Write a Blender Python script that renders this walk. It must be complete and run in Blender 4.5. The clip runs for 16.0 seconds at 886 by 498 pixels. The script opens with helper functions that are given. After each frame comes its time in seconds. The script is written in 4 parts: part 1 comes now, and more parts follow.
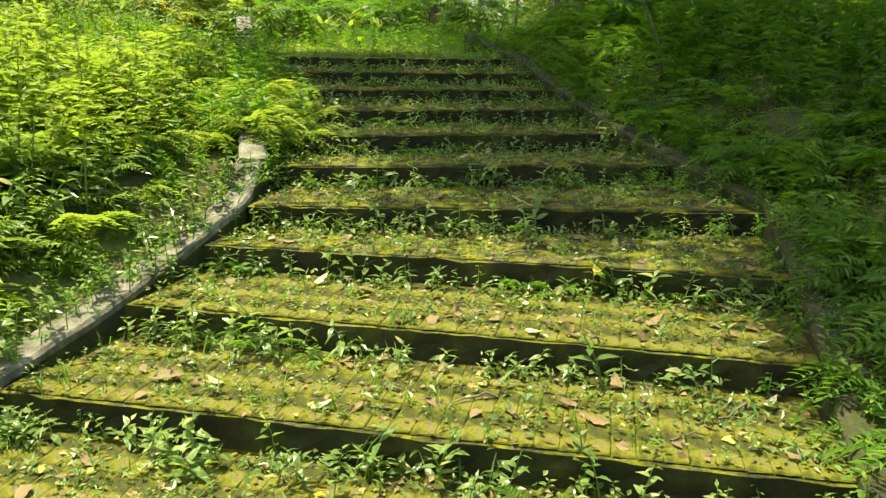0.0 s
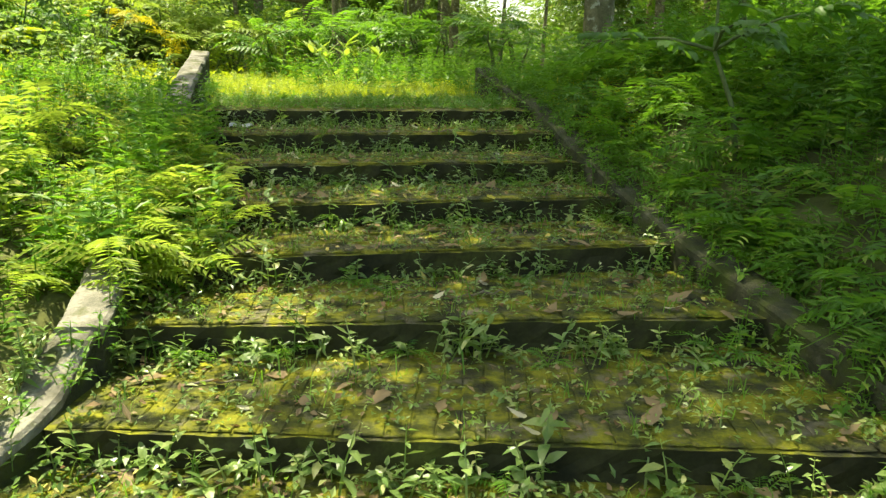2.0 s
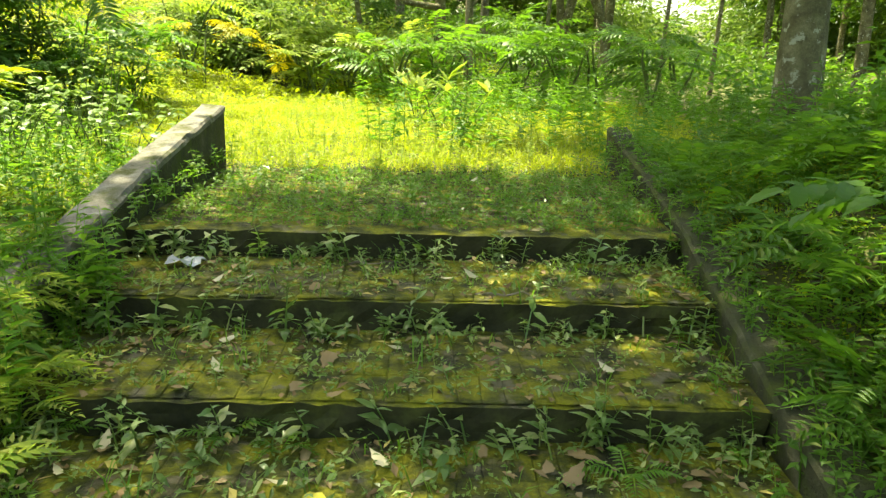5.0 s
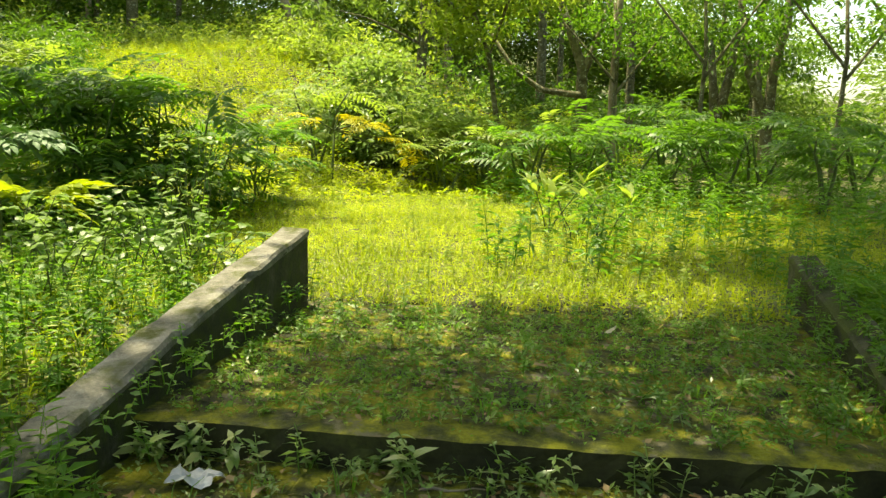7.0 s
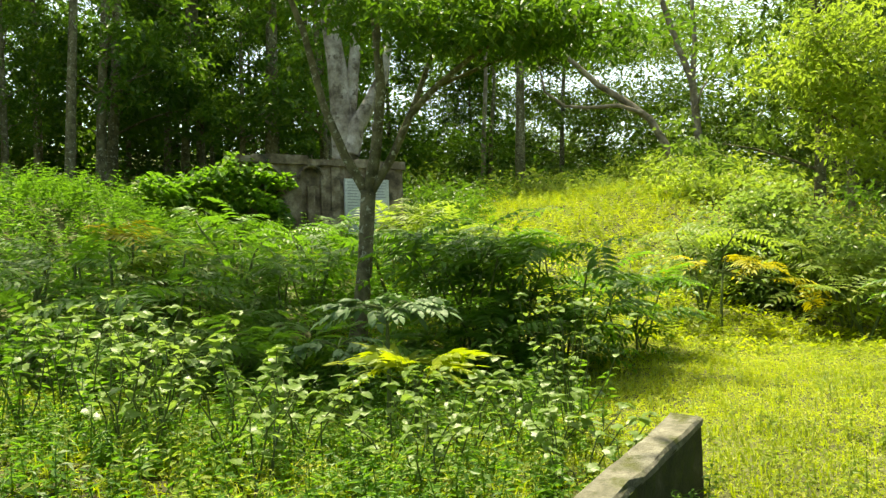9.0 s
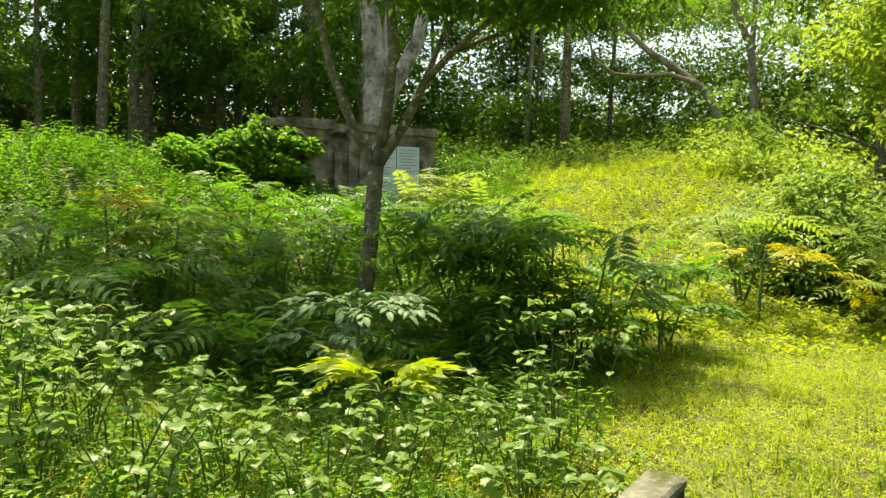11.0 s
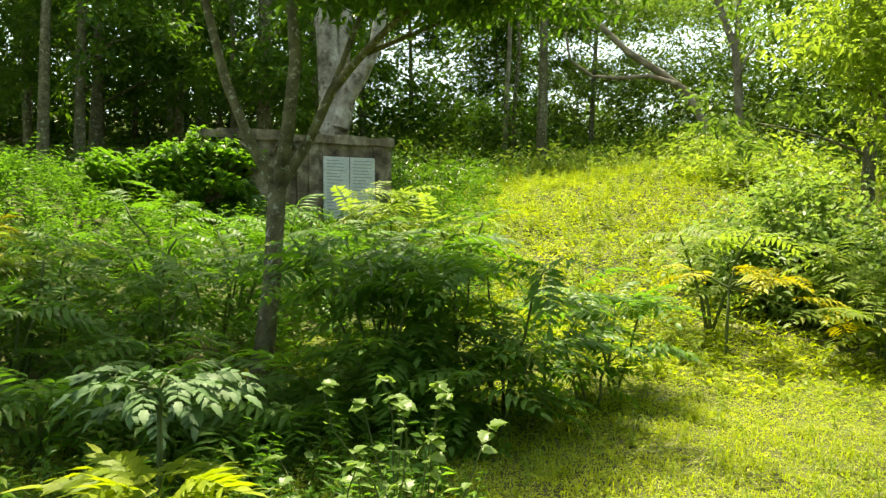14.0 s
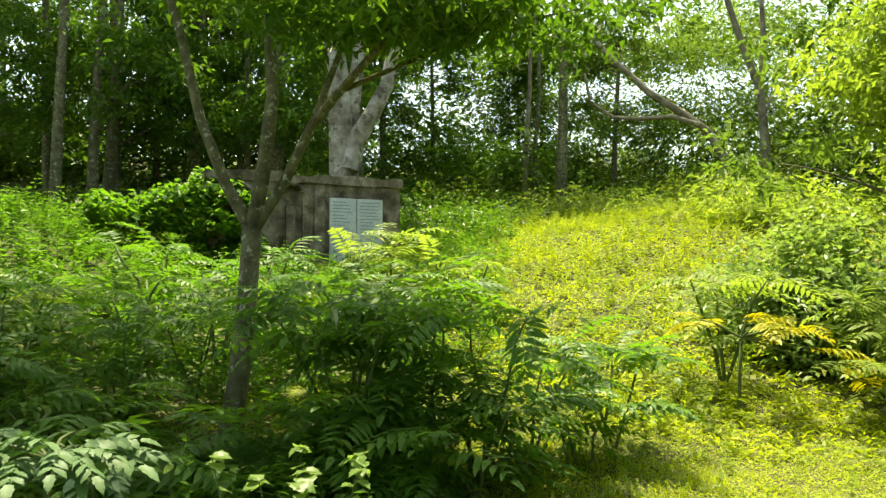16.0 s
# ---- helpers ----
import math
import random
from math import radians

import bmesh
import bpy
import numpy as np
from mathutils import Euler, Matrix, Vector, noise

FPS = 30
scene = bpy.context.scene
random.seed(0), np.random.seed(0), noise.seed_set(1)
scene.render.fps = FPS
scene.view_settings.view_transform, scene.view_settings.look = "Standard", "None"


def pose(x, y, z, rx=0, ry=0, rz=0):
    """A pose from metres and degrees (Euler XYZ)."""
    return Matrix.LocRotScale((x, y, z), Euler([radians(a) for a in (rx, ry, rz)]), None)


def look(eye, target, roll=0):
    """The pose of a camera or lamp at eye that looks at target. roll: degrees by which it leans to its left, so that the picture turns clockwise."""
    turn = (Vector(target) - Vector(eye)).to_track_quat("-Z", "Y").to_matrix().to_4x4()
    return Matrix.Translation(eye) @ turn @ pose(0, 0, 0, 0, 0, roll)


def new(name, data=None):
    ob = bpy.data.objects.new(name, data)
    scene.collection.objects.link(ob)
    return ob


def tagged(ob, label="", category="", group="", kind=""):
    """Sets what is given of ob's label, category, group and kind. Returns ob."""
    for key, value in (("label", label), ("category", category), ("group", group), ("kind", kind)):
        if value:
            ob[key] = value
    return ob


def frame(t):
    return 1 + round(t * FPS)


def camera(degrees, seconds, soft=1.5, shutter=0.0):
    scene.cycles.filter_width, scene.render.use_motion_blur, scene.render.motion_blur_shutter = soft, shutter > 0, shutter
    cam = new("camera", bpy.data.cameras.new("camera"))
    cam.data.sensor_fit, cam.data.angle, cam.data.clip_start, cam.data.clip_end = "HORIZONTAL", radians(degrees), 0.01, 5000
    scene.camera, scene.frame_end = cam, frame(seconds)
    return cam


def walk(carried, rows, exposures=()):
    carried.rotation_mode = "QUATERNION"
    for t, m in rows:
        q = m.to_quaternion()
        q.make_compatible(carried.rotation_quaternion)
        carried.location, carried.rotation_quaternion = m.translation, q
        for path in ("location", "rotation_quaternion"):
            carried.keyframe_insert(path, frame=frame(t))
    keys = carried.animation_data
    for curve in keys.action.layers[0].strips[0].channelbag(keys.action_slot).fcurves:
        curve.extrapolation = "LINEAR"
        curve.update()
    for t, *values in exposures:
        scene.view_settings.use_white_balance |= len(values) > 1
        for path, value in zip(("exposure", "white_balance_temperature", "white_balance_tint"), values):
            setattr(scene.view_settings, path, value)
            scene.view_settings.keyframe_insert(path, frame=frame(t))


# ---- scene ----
cam = camera(58.26, 16.0, soft=1.4)
PATH = [
    (0, (-1.527, -2.160, 1.220), (-0.569, 1.605, 0.265), 0.81),
    (0.5, (-1.411, -1.679, 1.271), (-0.489, 2.093, 0.310), 1.41),
    (1, (-1.203, -1.205, 1.326), (-0.320, 2.585, 0.400), 0.25),
    (1.5, (-0.937, -0.740, 1.448), (-0.095, 3.045, 0.466), 0.29),
    (2, (-0.762, -0.258, 1.539), (0.052, 3.552, 0.631), 0.88),
    (2.5, (-0.533, 0.168, 1.613), (0.243, 4.030, 0.921), 0.67),
    (3, (-0.350, 0.606, 1.698), (0.379, 4.454, 0.886), 0.67),
    (3.5, (-0.198, 1.062, 1.805), (0.480, 4.911, 0.955), 1.07),
    (4, (-0.020, 1.485, 1.837), (0.609, 5.350, 1.019), 1.48),
    (4.5, (0.082, 1.929, 1.905), (0.311, 5.817, 0.992), 1.36),
    (4.7, (0.100, 2.124, 1.957), (0.240, 6.006, 1.004), 1.42),
    (6.8, (0.156, 3.455, 2.161), (-0.330, 7.368, 1.487), 1.25),
    (7, (0.198, 3.604, 2.196), (-0.456, 7.508, 1.619), 0.88),
    (7.5, (0.221, 3.826, 2.348), (-1.032, 7.597, 1.897), 0.19),
    (8, (0.121, 3.974, 2.363), (-1.681, 7.538, 2.132), -1.05),
    (8.5, (0.016, 4.081, 2.358), (-2.238, 7.384, 2.441), -1.91),
    (8.7, (-0.030, 4.118, 2.365), (-2.355, 7.371, 2.480), -2.03),
    (10.8, (-0.055, 4.949, 2.533), (-2.633, 8.007, 2.502), 0.25),
    (11, (-0.086, 5.048, 2.580), (-2.657, 8.111, 2.509), 0.35),
    (11.5, (-0.083, 5.338, 2.602), (-2.568, 8.470, 2.479), -0.10),
    (12, (-0.101, 5.614, 2.709), (-2.586, 8.747, 2.608), 0.33),
    (12.5, (-0.160, 5.837, 2.730), (-2.657, 8.959, 2.592), -0.31),
    (13, (-0.173, 6.106, 2.736), (-2.685, 9.217, 2.633), -0.84),
    (13.5, (-0.176, 6.358, 2.831), (-2.714, 9.446, 2.671), -0.66),
    (14, (-0.190, 6.594, 2.850), (-2.760, 9.659, 2.799), -0.43),
    (14.5, (-0.201, 6.808, 2.853), (-2.802, 9.847, 2.919), -1.44),
    (15, (-0.139, 7.021, 2.866), (-2.804, 10.005, 2.886), -1.19),
    (15.5, (-0.155, 7.184, 2.863), (-2.839, 10.150, 2.845), -0.52),
    (16, (-0.169, 7.306, 2.872), (-2.854, 10.266, 3.036), -0.23),
]
EXPOSURES = [(t, s, k, n) for t, s, k, n in ((0.0, 1.45, 7900, 0.0), (2.0, 1.75, 7700, 0.0), (3.5, 2.22, 7700, -1.0), (4.7, 2.2, 8000, -2.0), (7.0, 1.6, 8400, -2.0), (8.5, 1.45, 8400, -3.0), (12.0, 1.5, 8400, -4.0), (16.0, 1.6, 8400, -4.0))]
walk(cam, [(t, look(e, g, r)) for t, e, g, r in PATH], EXPOSURES)

# ---- light ----
SUN = Vector((-0.26, 0.22, 0.94)).normalized()
world = bpy.data.worlds.new("sky")
scene.world = world
world.use_nodes = True
wn = world.node_tree.nodes
sky = wn.new("ShaderNodeTexSky")
sky.sky_type, sky.sun_disc = "NISHITA", False
sky.sun_elevation = math.asin(SUN.z)
sky.sun_rotation = math.atan2(SUN.x, SUN.y)
sky.air_density, sky.dust_density = 1.0, 3.0
wn["Background"].inputs["Strength"].default_value = 0.15
world.node_tree.links.new(sky.outputs[0], wn["Background"].inputs["Color"])
lamp = bpy.data.lights.new("sun", "SUN")
lamp.energy, lamp.angle, lamp.color = 3.8, radians(0.6), (1.0, 0.95, 0.84)
sun = new("sun", lamp)
sun.matrix_world = look((0, 0, 30), Vector((0, 0, 30)) - SUN)

# ---- materials ----
rng = np.random.default_rng(7)


def nodes_of(name):
    m = bpy.data.materials.new(name)
    m.use_nodes = True
    nt = m.node_tree
    return m, nt, nt.nodes["Principled BSDF"], nt.links


def noise_node(nt, scale, detail=4.0, rough=0.6):
    co = nt.nodes.new("ShaderNodeTexCoord")
    n = nt.nodes.new("ShaderNodeTexNoise")
    n.inputs["Scale"].default_value, n.inputs["Detail"].default_value = scale, detail
    n.inputs["Roughness"].default_value = rough
    nt.links.new(co.outputs["Object"], n.inputs["Vector"])
    return n


def ramp_node(nt, source, stops):
    r = nt.nodes.new("ShaderNodeValToRGB")
    while len(r.color_ramp.elements) < len(stops):
        r.color_ramp.elements.new(0.5)
    for el, (p, c) in zip(r.color_ramp.elements, stops):
        el.position, el.color = p, (*c, 1)
    nt.links.new(source, r.inputs[0])
    return r


def mix_node(nt, fac, a, b, kind="MIX"):
    m = nt.nodes.new("ShaderNodeMixRGB")
    m.blend_type = kind
    for sock, v in zip(m.inputs, (fac, a, b)):
        if isinstance(v, (int, float)):
            sock.default_value = v
        elif isinstance(v, tuple):
            sock.default_value = (*v, 1)
        else:
            nt.links.new(v, sock)
    return m.outputs[0]


def leaf_material(name, dark, light, odd, thin, rough=0.45, share=0.45, patch=0.6):
    """Leaves: each leaf its own shade between dark and light, a few odd ones, and light coming through in the colour thin."""
    m, nt, bsdf, links = nodes_of(name)
    geo = nt.nodes.new("ShaderNodeNewGeometry")
    r = ramp_node(nt, geo.outputs["Random Per Island"], [(0.0, dark), (0.86, light), (0.95, odd)])
    big = noise_node(nt, patch, 2.0)
    shade = ramp_node(nt, big.outputs[0], [(0.32, (0.68, 0.74, 0.66)), (0.68, (1.2, 1.16, 1.0))])
    col = mix_node(nt, 1.0, r.outputs[0], shade.outputs[0], "MULTIPLY")
    links.new(col, bsdf.inputs["Base Color"])
    bsdf.inputs["Roughness"].default_value = rough
    bsdf.inputs["Specular IOR Level"].default_value = 0.35
    tr = nt.nodes.new("ShaderNodeBsdfTranslucent")
    links.new(mix_node(nt, 1.0, shade.outputs[0], thin, "MULTIPLY"), tr.inputs["Color"])
    mx = nt.nodes.new("ShaderNodeMixShader")
    mx.inputs[0].default_value = share
    links.new(bsdf.outputs[0], mx.inputs[1])
    links.new(tr.outputs[0], mx.inputs[2])
    links.new(mx.outputs[0], nt.nodes["Material Output"].inputs["Surface"])
    return m


def solid_material(name, stops, scale, fine=40.0, rough=0.85, bump=0.4, dist=0.01, extra=None):
    """Earth, bark, stone: colours by a broad noise, broken up by a fine one that also gives the relief."""
    m, nt, bsdf, links = nodes_of(name)
    a, b = noise_node(nt, scale, 6.0), noise_node(nt, fine, 5.0, 0.7)
    r = ramp_node(nt, a.outputs[0], stops)
    col = mix_node(nt, 0.75, r.outputs[0], ramp_node(nt, b.outputs[0], [(0.25, (0.5, 0.5, 0.5)), (0.75, (1.25, 1.25, 1.2))]).outputs[0], "MULTIPLY")
    if extra:
        lo, hi, sc, c = extra
        e = noise_node(nt, sc, 7.0, 0.65)
        f = ramp_node(nt, e.outputs[0], [(lo, (0, 0, 0)), (hi, (1, 1, 1))])
        col = mix_node(nt, f.outputs[0], col, c)
    links.new(col, bsdf.inputs["Base Color"])
    bsdf.inputs["Roughness"].default_value = rough
    bsdf.inputs["Specular IOR Level"].default_value = 0.25
    bp = nt.nodes.new("ShaderNodeBump")
    bp.inputs["Strength"].default_value, bp.inputs["Distance"].default_value = bump, dist
    links.new(b.outputs[0], bp.inputs["Height"])
    links.new(bp.outputs[0], bsdf.inputs["Normal"])
    return m


def plain_material(name, color, rough=0.6):
    m, nt, bsdf, links = nodes_of(name)
    n = noise_node(nt, 25.0)
    links.new(mix_node(nt, 0.5, color, ramp_node(nt, n.outputs[0], [(0.3, tuple(0.6 * c for c in color)), (0.7, color)]).outputs[0]), bsdf.inputs["Base Color"])
    bsdf.inputs["Roughness"].default_value = rough
    return m


M_SOIL = solid_material("forest_soil", [(0.3, (0.035, 0.03, 0.015)), (0.52, (0.1, 0.11, 0.03)), (0.7, (0.17, 0.18, 0.06))], 0.9, 22.0, dist=0.02)
M_MOSS = solid_material("mossy_brick", [(0.36, (0.03, 0.033, 0.012)), (0.48, (0.08, 0.088, 0.01)), (0.6, (0.2, 0.2, 0.012))], 8.0, 70.0, bump=0.9, dist=0.012, extra=(0.55, 0.66, 9.0, (0.13, 0.115, 0.07)))
# Risers: mossy, and darkened in colour because they face away from the sun
M_RISER = solid_material("shaded_mossy_riser", [(0.3, (0.02, 0.02, 0.009)), (0.52, (0.045, 0.045, 0.016)), (0.7, (0.085, 0.095, 0.02))], 4.0, 50.0, dist=0.006)
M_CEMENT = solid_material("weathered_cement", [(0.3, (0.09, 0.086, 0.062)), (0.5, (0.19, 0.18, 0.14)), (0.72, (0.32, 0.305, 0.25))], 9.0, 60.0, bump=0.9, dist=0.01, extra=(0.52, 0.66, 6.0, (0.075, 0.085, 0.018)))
# Dark moss of the right wall, and shade put into the parapet sides
M_MOSS_SHADE = solid_material("mossy_shaded_cement", [(0.3, (0.03, 0.032, 0.015)), (0.55, (0.06, 0.062, 0.03)), (0.75, (0.12, 0.115, 0.08))], 9.0, 60.0, bump=0.9, dist=0.012, extra=(0.46, 0.6, 7.0, (0.055, 0.07, 0.012)))
M_STONE = solid_material("stained_plaster", [(0.34, (0.07, 0.055, 0.037)), (0.5, (0.21, 0.165, 0.115)), (0.68, (0.44, 0.38, 0.3))], 2.6, 16.0, dist=0.025, extra=(0.55, 0.66, 2.2, (0.05, 0.05, 0.035)))
M_PANEL = solid_material("painted_panel", [(0.3, (0.55, 0.58, 0.6)), (0.7, (0.72, 0.74, 0.76))], 2.0, 30.0, rough=0.55, bump=0.1)
M_INK = plain_material("grey_writing", (0.3, 0.33, 0.36))
M_BARK = solid_material("grey_brown_bark", [(0.3, (0.06, 0.055, 0.025)), (0.55, (0.17, 0.155, 0.08)), (0.75, (0.28, 0.25, 0.14))], 6.0, 55.0, bump=0.8, dist=0.015, extra=(0.57, 0.62, 13.0, (0.36, 0.36, 0.26)))
M_PALE = solid_material("pale_bark", [(0.3, (0.12, 0.1, 0.065)), (0.55, (0.3, 0.25, 0.17)), (0.72, (0.44, 0.39, 0.3))], 2.6, 20.0, bump=0.5, dist=0.02, extra=(0.62, 0.7, 3.0, (0.13, 0.1, 0.07)))
M_WHITE = solid_material("whitish_bark", [(0.34, (0.13, 0.11, 0.08)), (0.5, (0.36, 0.32, 0.26)), (0.68, (0.58, 0.54, 0.47))], 2.2, 14.0, bump=0.9, dist=0.05, extra=(0.54, 0.62, 3.2, (0.12, 0.1, 0.07)))
M_STEM = solid_material("green_stem", [(0.3, (0.06, 0.09, 0.025)), (0.7, (0.13, 0.17, 0.05))], 6.0, 60.0, rough=0.6, bump=0.1)
M_DEAD = leaf_material("dry_leaf", (0.12, 0.07, 0.03), (0.3, 0.22, 0.12), (0.5, 0.42, 0.12), (0.3, 0.2, 0.08), 0.7, 0.15, 3.0)
M_WILT = leaf_material("wilted_leaf", (0.5, 0.5, 0.42), (0.62, 0.62, 0.54), (0.7, 0.7, 0.62), (0.4, 0.42, 0.3), 0.5, 0.3, 3.0)
M_STICK = solid_material("dry_stick", [(0.3, (0.12, 0.1, 0.07)), (0.7, (0.26, 0.22, 0.16))], 8.0, 60.0)
M_PAPER = plain_material("crumpled_plastic", (0.35, 0.37, 0.36), 0.35)
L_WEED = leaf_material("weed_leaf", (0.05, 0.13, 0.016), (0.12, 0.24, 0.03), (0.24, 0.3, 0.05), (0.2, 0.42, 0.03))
# Brighter copy of the weed leaf; the sun on it is in the colour
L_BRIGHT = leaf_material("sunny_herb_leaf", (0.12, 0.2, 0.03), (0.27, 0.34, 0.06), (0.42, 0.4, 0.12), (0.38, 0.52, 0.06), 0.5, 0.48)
# Lighter copy of the tree leaf, with the sunlight put into its colour
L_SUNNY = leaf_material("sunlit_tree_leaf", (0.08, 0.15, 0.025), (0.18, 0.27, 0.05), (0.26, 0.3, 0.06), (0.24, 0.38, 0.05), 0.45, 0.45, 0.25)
# Crested-shrub leaf beneath the forked tree: its shade is put into the colour
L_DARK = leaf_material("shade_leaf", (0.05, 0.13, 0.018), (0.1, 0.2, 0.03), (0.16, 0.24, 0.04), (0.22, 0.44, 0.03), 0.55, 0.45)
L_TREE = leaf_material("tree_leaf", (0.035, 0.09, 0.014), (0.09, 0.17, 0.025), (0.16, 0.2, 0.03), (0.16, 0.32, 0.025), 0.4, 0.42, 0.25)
L_PALE = leaf_material("pale_broad_leaf", (0.1, 0.18, 0.045), (0.19, 0.28, 0.075), (0.35, 0.4, 0.12), (0.3, 0.45, 0.08), 0.4, 0.42)
L_YELLOW = leaf_material("yellowing_leaf", (0.34, 0.36, 0.04), (0.55, 0.51, 0.06), (0.22, 0.3, 0.03), (0.6, 0.5, 0.03), 0.45, 0.45)
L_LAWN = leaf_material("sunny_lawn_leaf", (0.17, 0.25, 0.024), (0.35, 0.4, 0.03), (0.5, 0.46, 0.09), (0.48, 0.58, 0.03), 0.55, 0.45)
L_SPRIG = leaf_material("pale_weed_leaf", (0.1, 0.18, 0.05), (0.22, 0.3, 0.1), (0.36, 0.38, 0.16), (0.26, 0.42, 0.06), 0.3, 0.38)
L_GREY = leaf_material("grey_green_leaf", (0.09, 0.17, 0.07), (0.15, 0.24, 0.11), (0.2, 0.28, 0.14), (0.1, 0.22, 0.04), 0.55, 0.25)


# ---- mesh helpers ----
class Geo:
    """Collects triangles."""

    def __init__(self):
        self.v, self.f, self.n = [], [], 0

    def add(self, v, f):
        self.v.append(np.asarray(v, float))
        self.f.append(np.asarray(f, int) + self.n)
        self.n += len(v)
        return self

    def arrays(self):
        return np.concatenate(self.v), np.concatenate(self.f)


def mesh_of(name, v, f, material, smooth=False):
    me = bpy.data.meshes.new(name)
    v, f = np.ascontiguousarray(v, dtype=np.float32), np.asarray(f, dtype=np.int32)
    w = f.shape[1]
    me.vertices.add(len(v))
    me.vertices.foreach_set("co", v.ravel())
    me.loops.add(f.size)
    me.loops.foreach_set("vertex_index", f.ravel())
    me.polygons.add(len(f))
    me.polygons.foreach_set("loop_start", np.arange(len(f), dtype=np.int32) * w)
    me.polygons.foreach_set("loop_total", np.full(len(f), w, dtype=np.int32))
    me.polygons.foreach_set("use_smooth", np.full(len(f), smooth))
    me.update(calc_edges=True)
    me.materials.append(material)
    return me


def solid(name, v, f, material, parent=None, label="", smooth=False):
    ob = new(name, mesh_of(name, v, f, material, smooth))
    if parent:
        ob.parent = parent
    return tagged(ob, label)


def part(name, bm, material, parent=None, label="", smooth=False):
    me = bpy.data.meshes.new(name)
    bm.to_mesh(me)
    bm.free()
    me.materials.append(material)
    for p in me.polygons:
        p.use_smooth = smooth
    ob = new(name, me)
    if parent:
        ob.parent = parent
    return tagged(ob, label)


def thing(name, label, category, at=(0, 0, 0), group=""):
    ob = tagged(new(name), label, category, group)
    ob.location = at
    return ob


def turned(v, yaw=0.0, pitch=0.0, roll=0.0, size=1.0, at=(0, 0, 0)):
    m = Matrix.Rotation(yaw, 3, "Z") @ Matrix.Rotation(-pitch, 3, "Y") @ Matrix.Rotation(roll, 3, "X")
    return np.asarray(v) @ np.array(m).T * size + np.asarray(at)


def leaf(length, width, droop=0.15, fold=0.12, fine=True):
    """A leaf along x with a folded midrib."""
    if not fine:
        v = [(0, 0, 0), (0.45 * length, width / 2, fold * width), (length, 0, -droop * length), (0.45 * length, -width / 2, fold * width)]
        return np.array(v), np.array([(0, 2, 1), (0, 3, 2)])
    v = [(0, 0, 0), (0.5 * length, 0, 0.02 * length), (length, 0, -droop * length),
         (0.28 * length, width * 0.46, fold * width), (0.6 * length, width * 0.38, fold * width - 0.3 * droop * length),
         (0.28 * length, -width * 0.46, fold * width), (0.6 * length, -width * 0.38, fold * width - 0.3 * droop * length)]
    return np.array(v), np.array([(0, 1, 3), (3, 1, 4), (1, 2, 4), (0, 5, 1), (5, 6, 1), (1, 6, 2)])


def tube(points, radii, sides=6):
    """A tapering tube through points."""
    pts = [Vector(p) for p in points]
    v, f = [], []
    for i, p in enumerate(pts):
        d = (pts[min(i + 1, len(pts) - 1)] - pts[max(i - 1, 0)]).normalized()
        a = d.cross(Vector((0.3, 0.9, 0.2))).normalized()
        b = d.cross(a)
        for k in range(sides):
            an = 2 * math.pi * k / sides
            v.append(p + radii[i] * (math.cos(an) * a + math.sin(an) * b))
    for i in range(len(pts) - 1):
        for k in range(sides):
            k2 = (k + 1) % sides
            q = (i * sides + k, i * sides + k2, (i + 1) * sides + k2, (i + 1) * sides + k)
            f += [(q[0], q[1], q[2]), (q[0], q[2], q[3])]
    n = len(pts) - 1
    f += [(n * sides, n * sides + k, n * sides + k + 1) for k in range(1, sides - 1)]
    return np.array([tuple(p) for p in v]), np.array(f)


def bend(a, b, sag=0.1, n=5, wob=0.0):
    """Points from a to b, lifted in the middle and unsteady."""
    a, b = np.array(a, float), np.array(b, float)
    out = []
    for i in range(n + 1):
        t = i / n
        w = rng.normal(0, wob, 3) if 0 < i < n else np.zeros(3)
        out.append(tuple(a + (b - a) * t + np.array((0, 0, sag * 4 * t * (1 - t))) + w))
    return out


# ---- plant shapes: lists of triangles round the origin ----
def weed(height, leaves, length, width, fine=True, lean=0.2, start=0.2, whorl=2):
    g = Geo()
    dx, dy = rng.normal(0, lean, 2) * height
    top = np.array((dx, dy, height))
    g.add(*tube([(0, 0, 0), tuple(top * 0.5 + np.array((dx, dy, 0)) * -0.15), tuple(top)], [0.004, 0.003, 0.0015], 3))
    for i in range(leaves):
        t = start + (1 - start) * (i // whorl * whorl + 1) / leaves
        t = min(t, 1.0)
        s = (0.65 + 0.5 * math.sin(math.pi * min(t + 0.1, 1))) * rng.uniform(0.75, 1.2)
        yaw = i * (2 * math.pi / whorl) + (i // whorl) * 1.57 + rng.normal(0, 0.4)
        v, f = leaf(length * s, width * s, rng.uniform(0.05, 0.3), fine=fine)
        g.add(turned(v, yaw, rng.uniform(-0.25, 0.55), rng.normal(0, 0.25), 1.0, top * t), f)
    return g.arrays()


def tuft(n, length, width, spread=0.05):
    g = Geo()
    for i in range(n):
        v, f = leaf(length * rng.uniform(0.6, 1.25), width * rng.uniform(0.7, 1.2), 0.2, fine=False)
        g.add(turned(v, rng.uniform(0, 6.28), rng.uniform(0.0, 1.0), rng.normal(0, 0.3), 1.0, (*rng.normal(0, spread, 2), rng.uniform(0.0, 0.05))), f)
    return g.arrays()


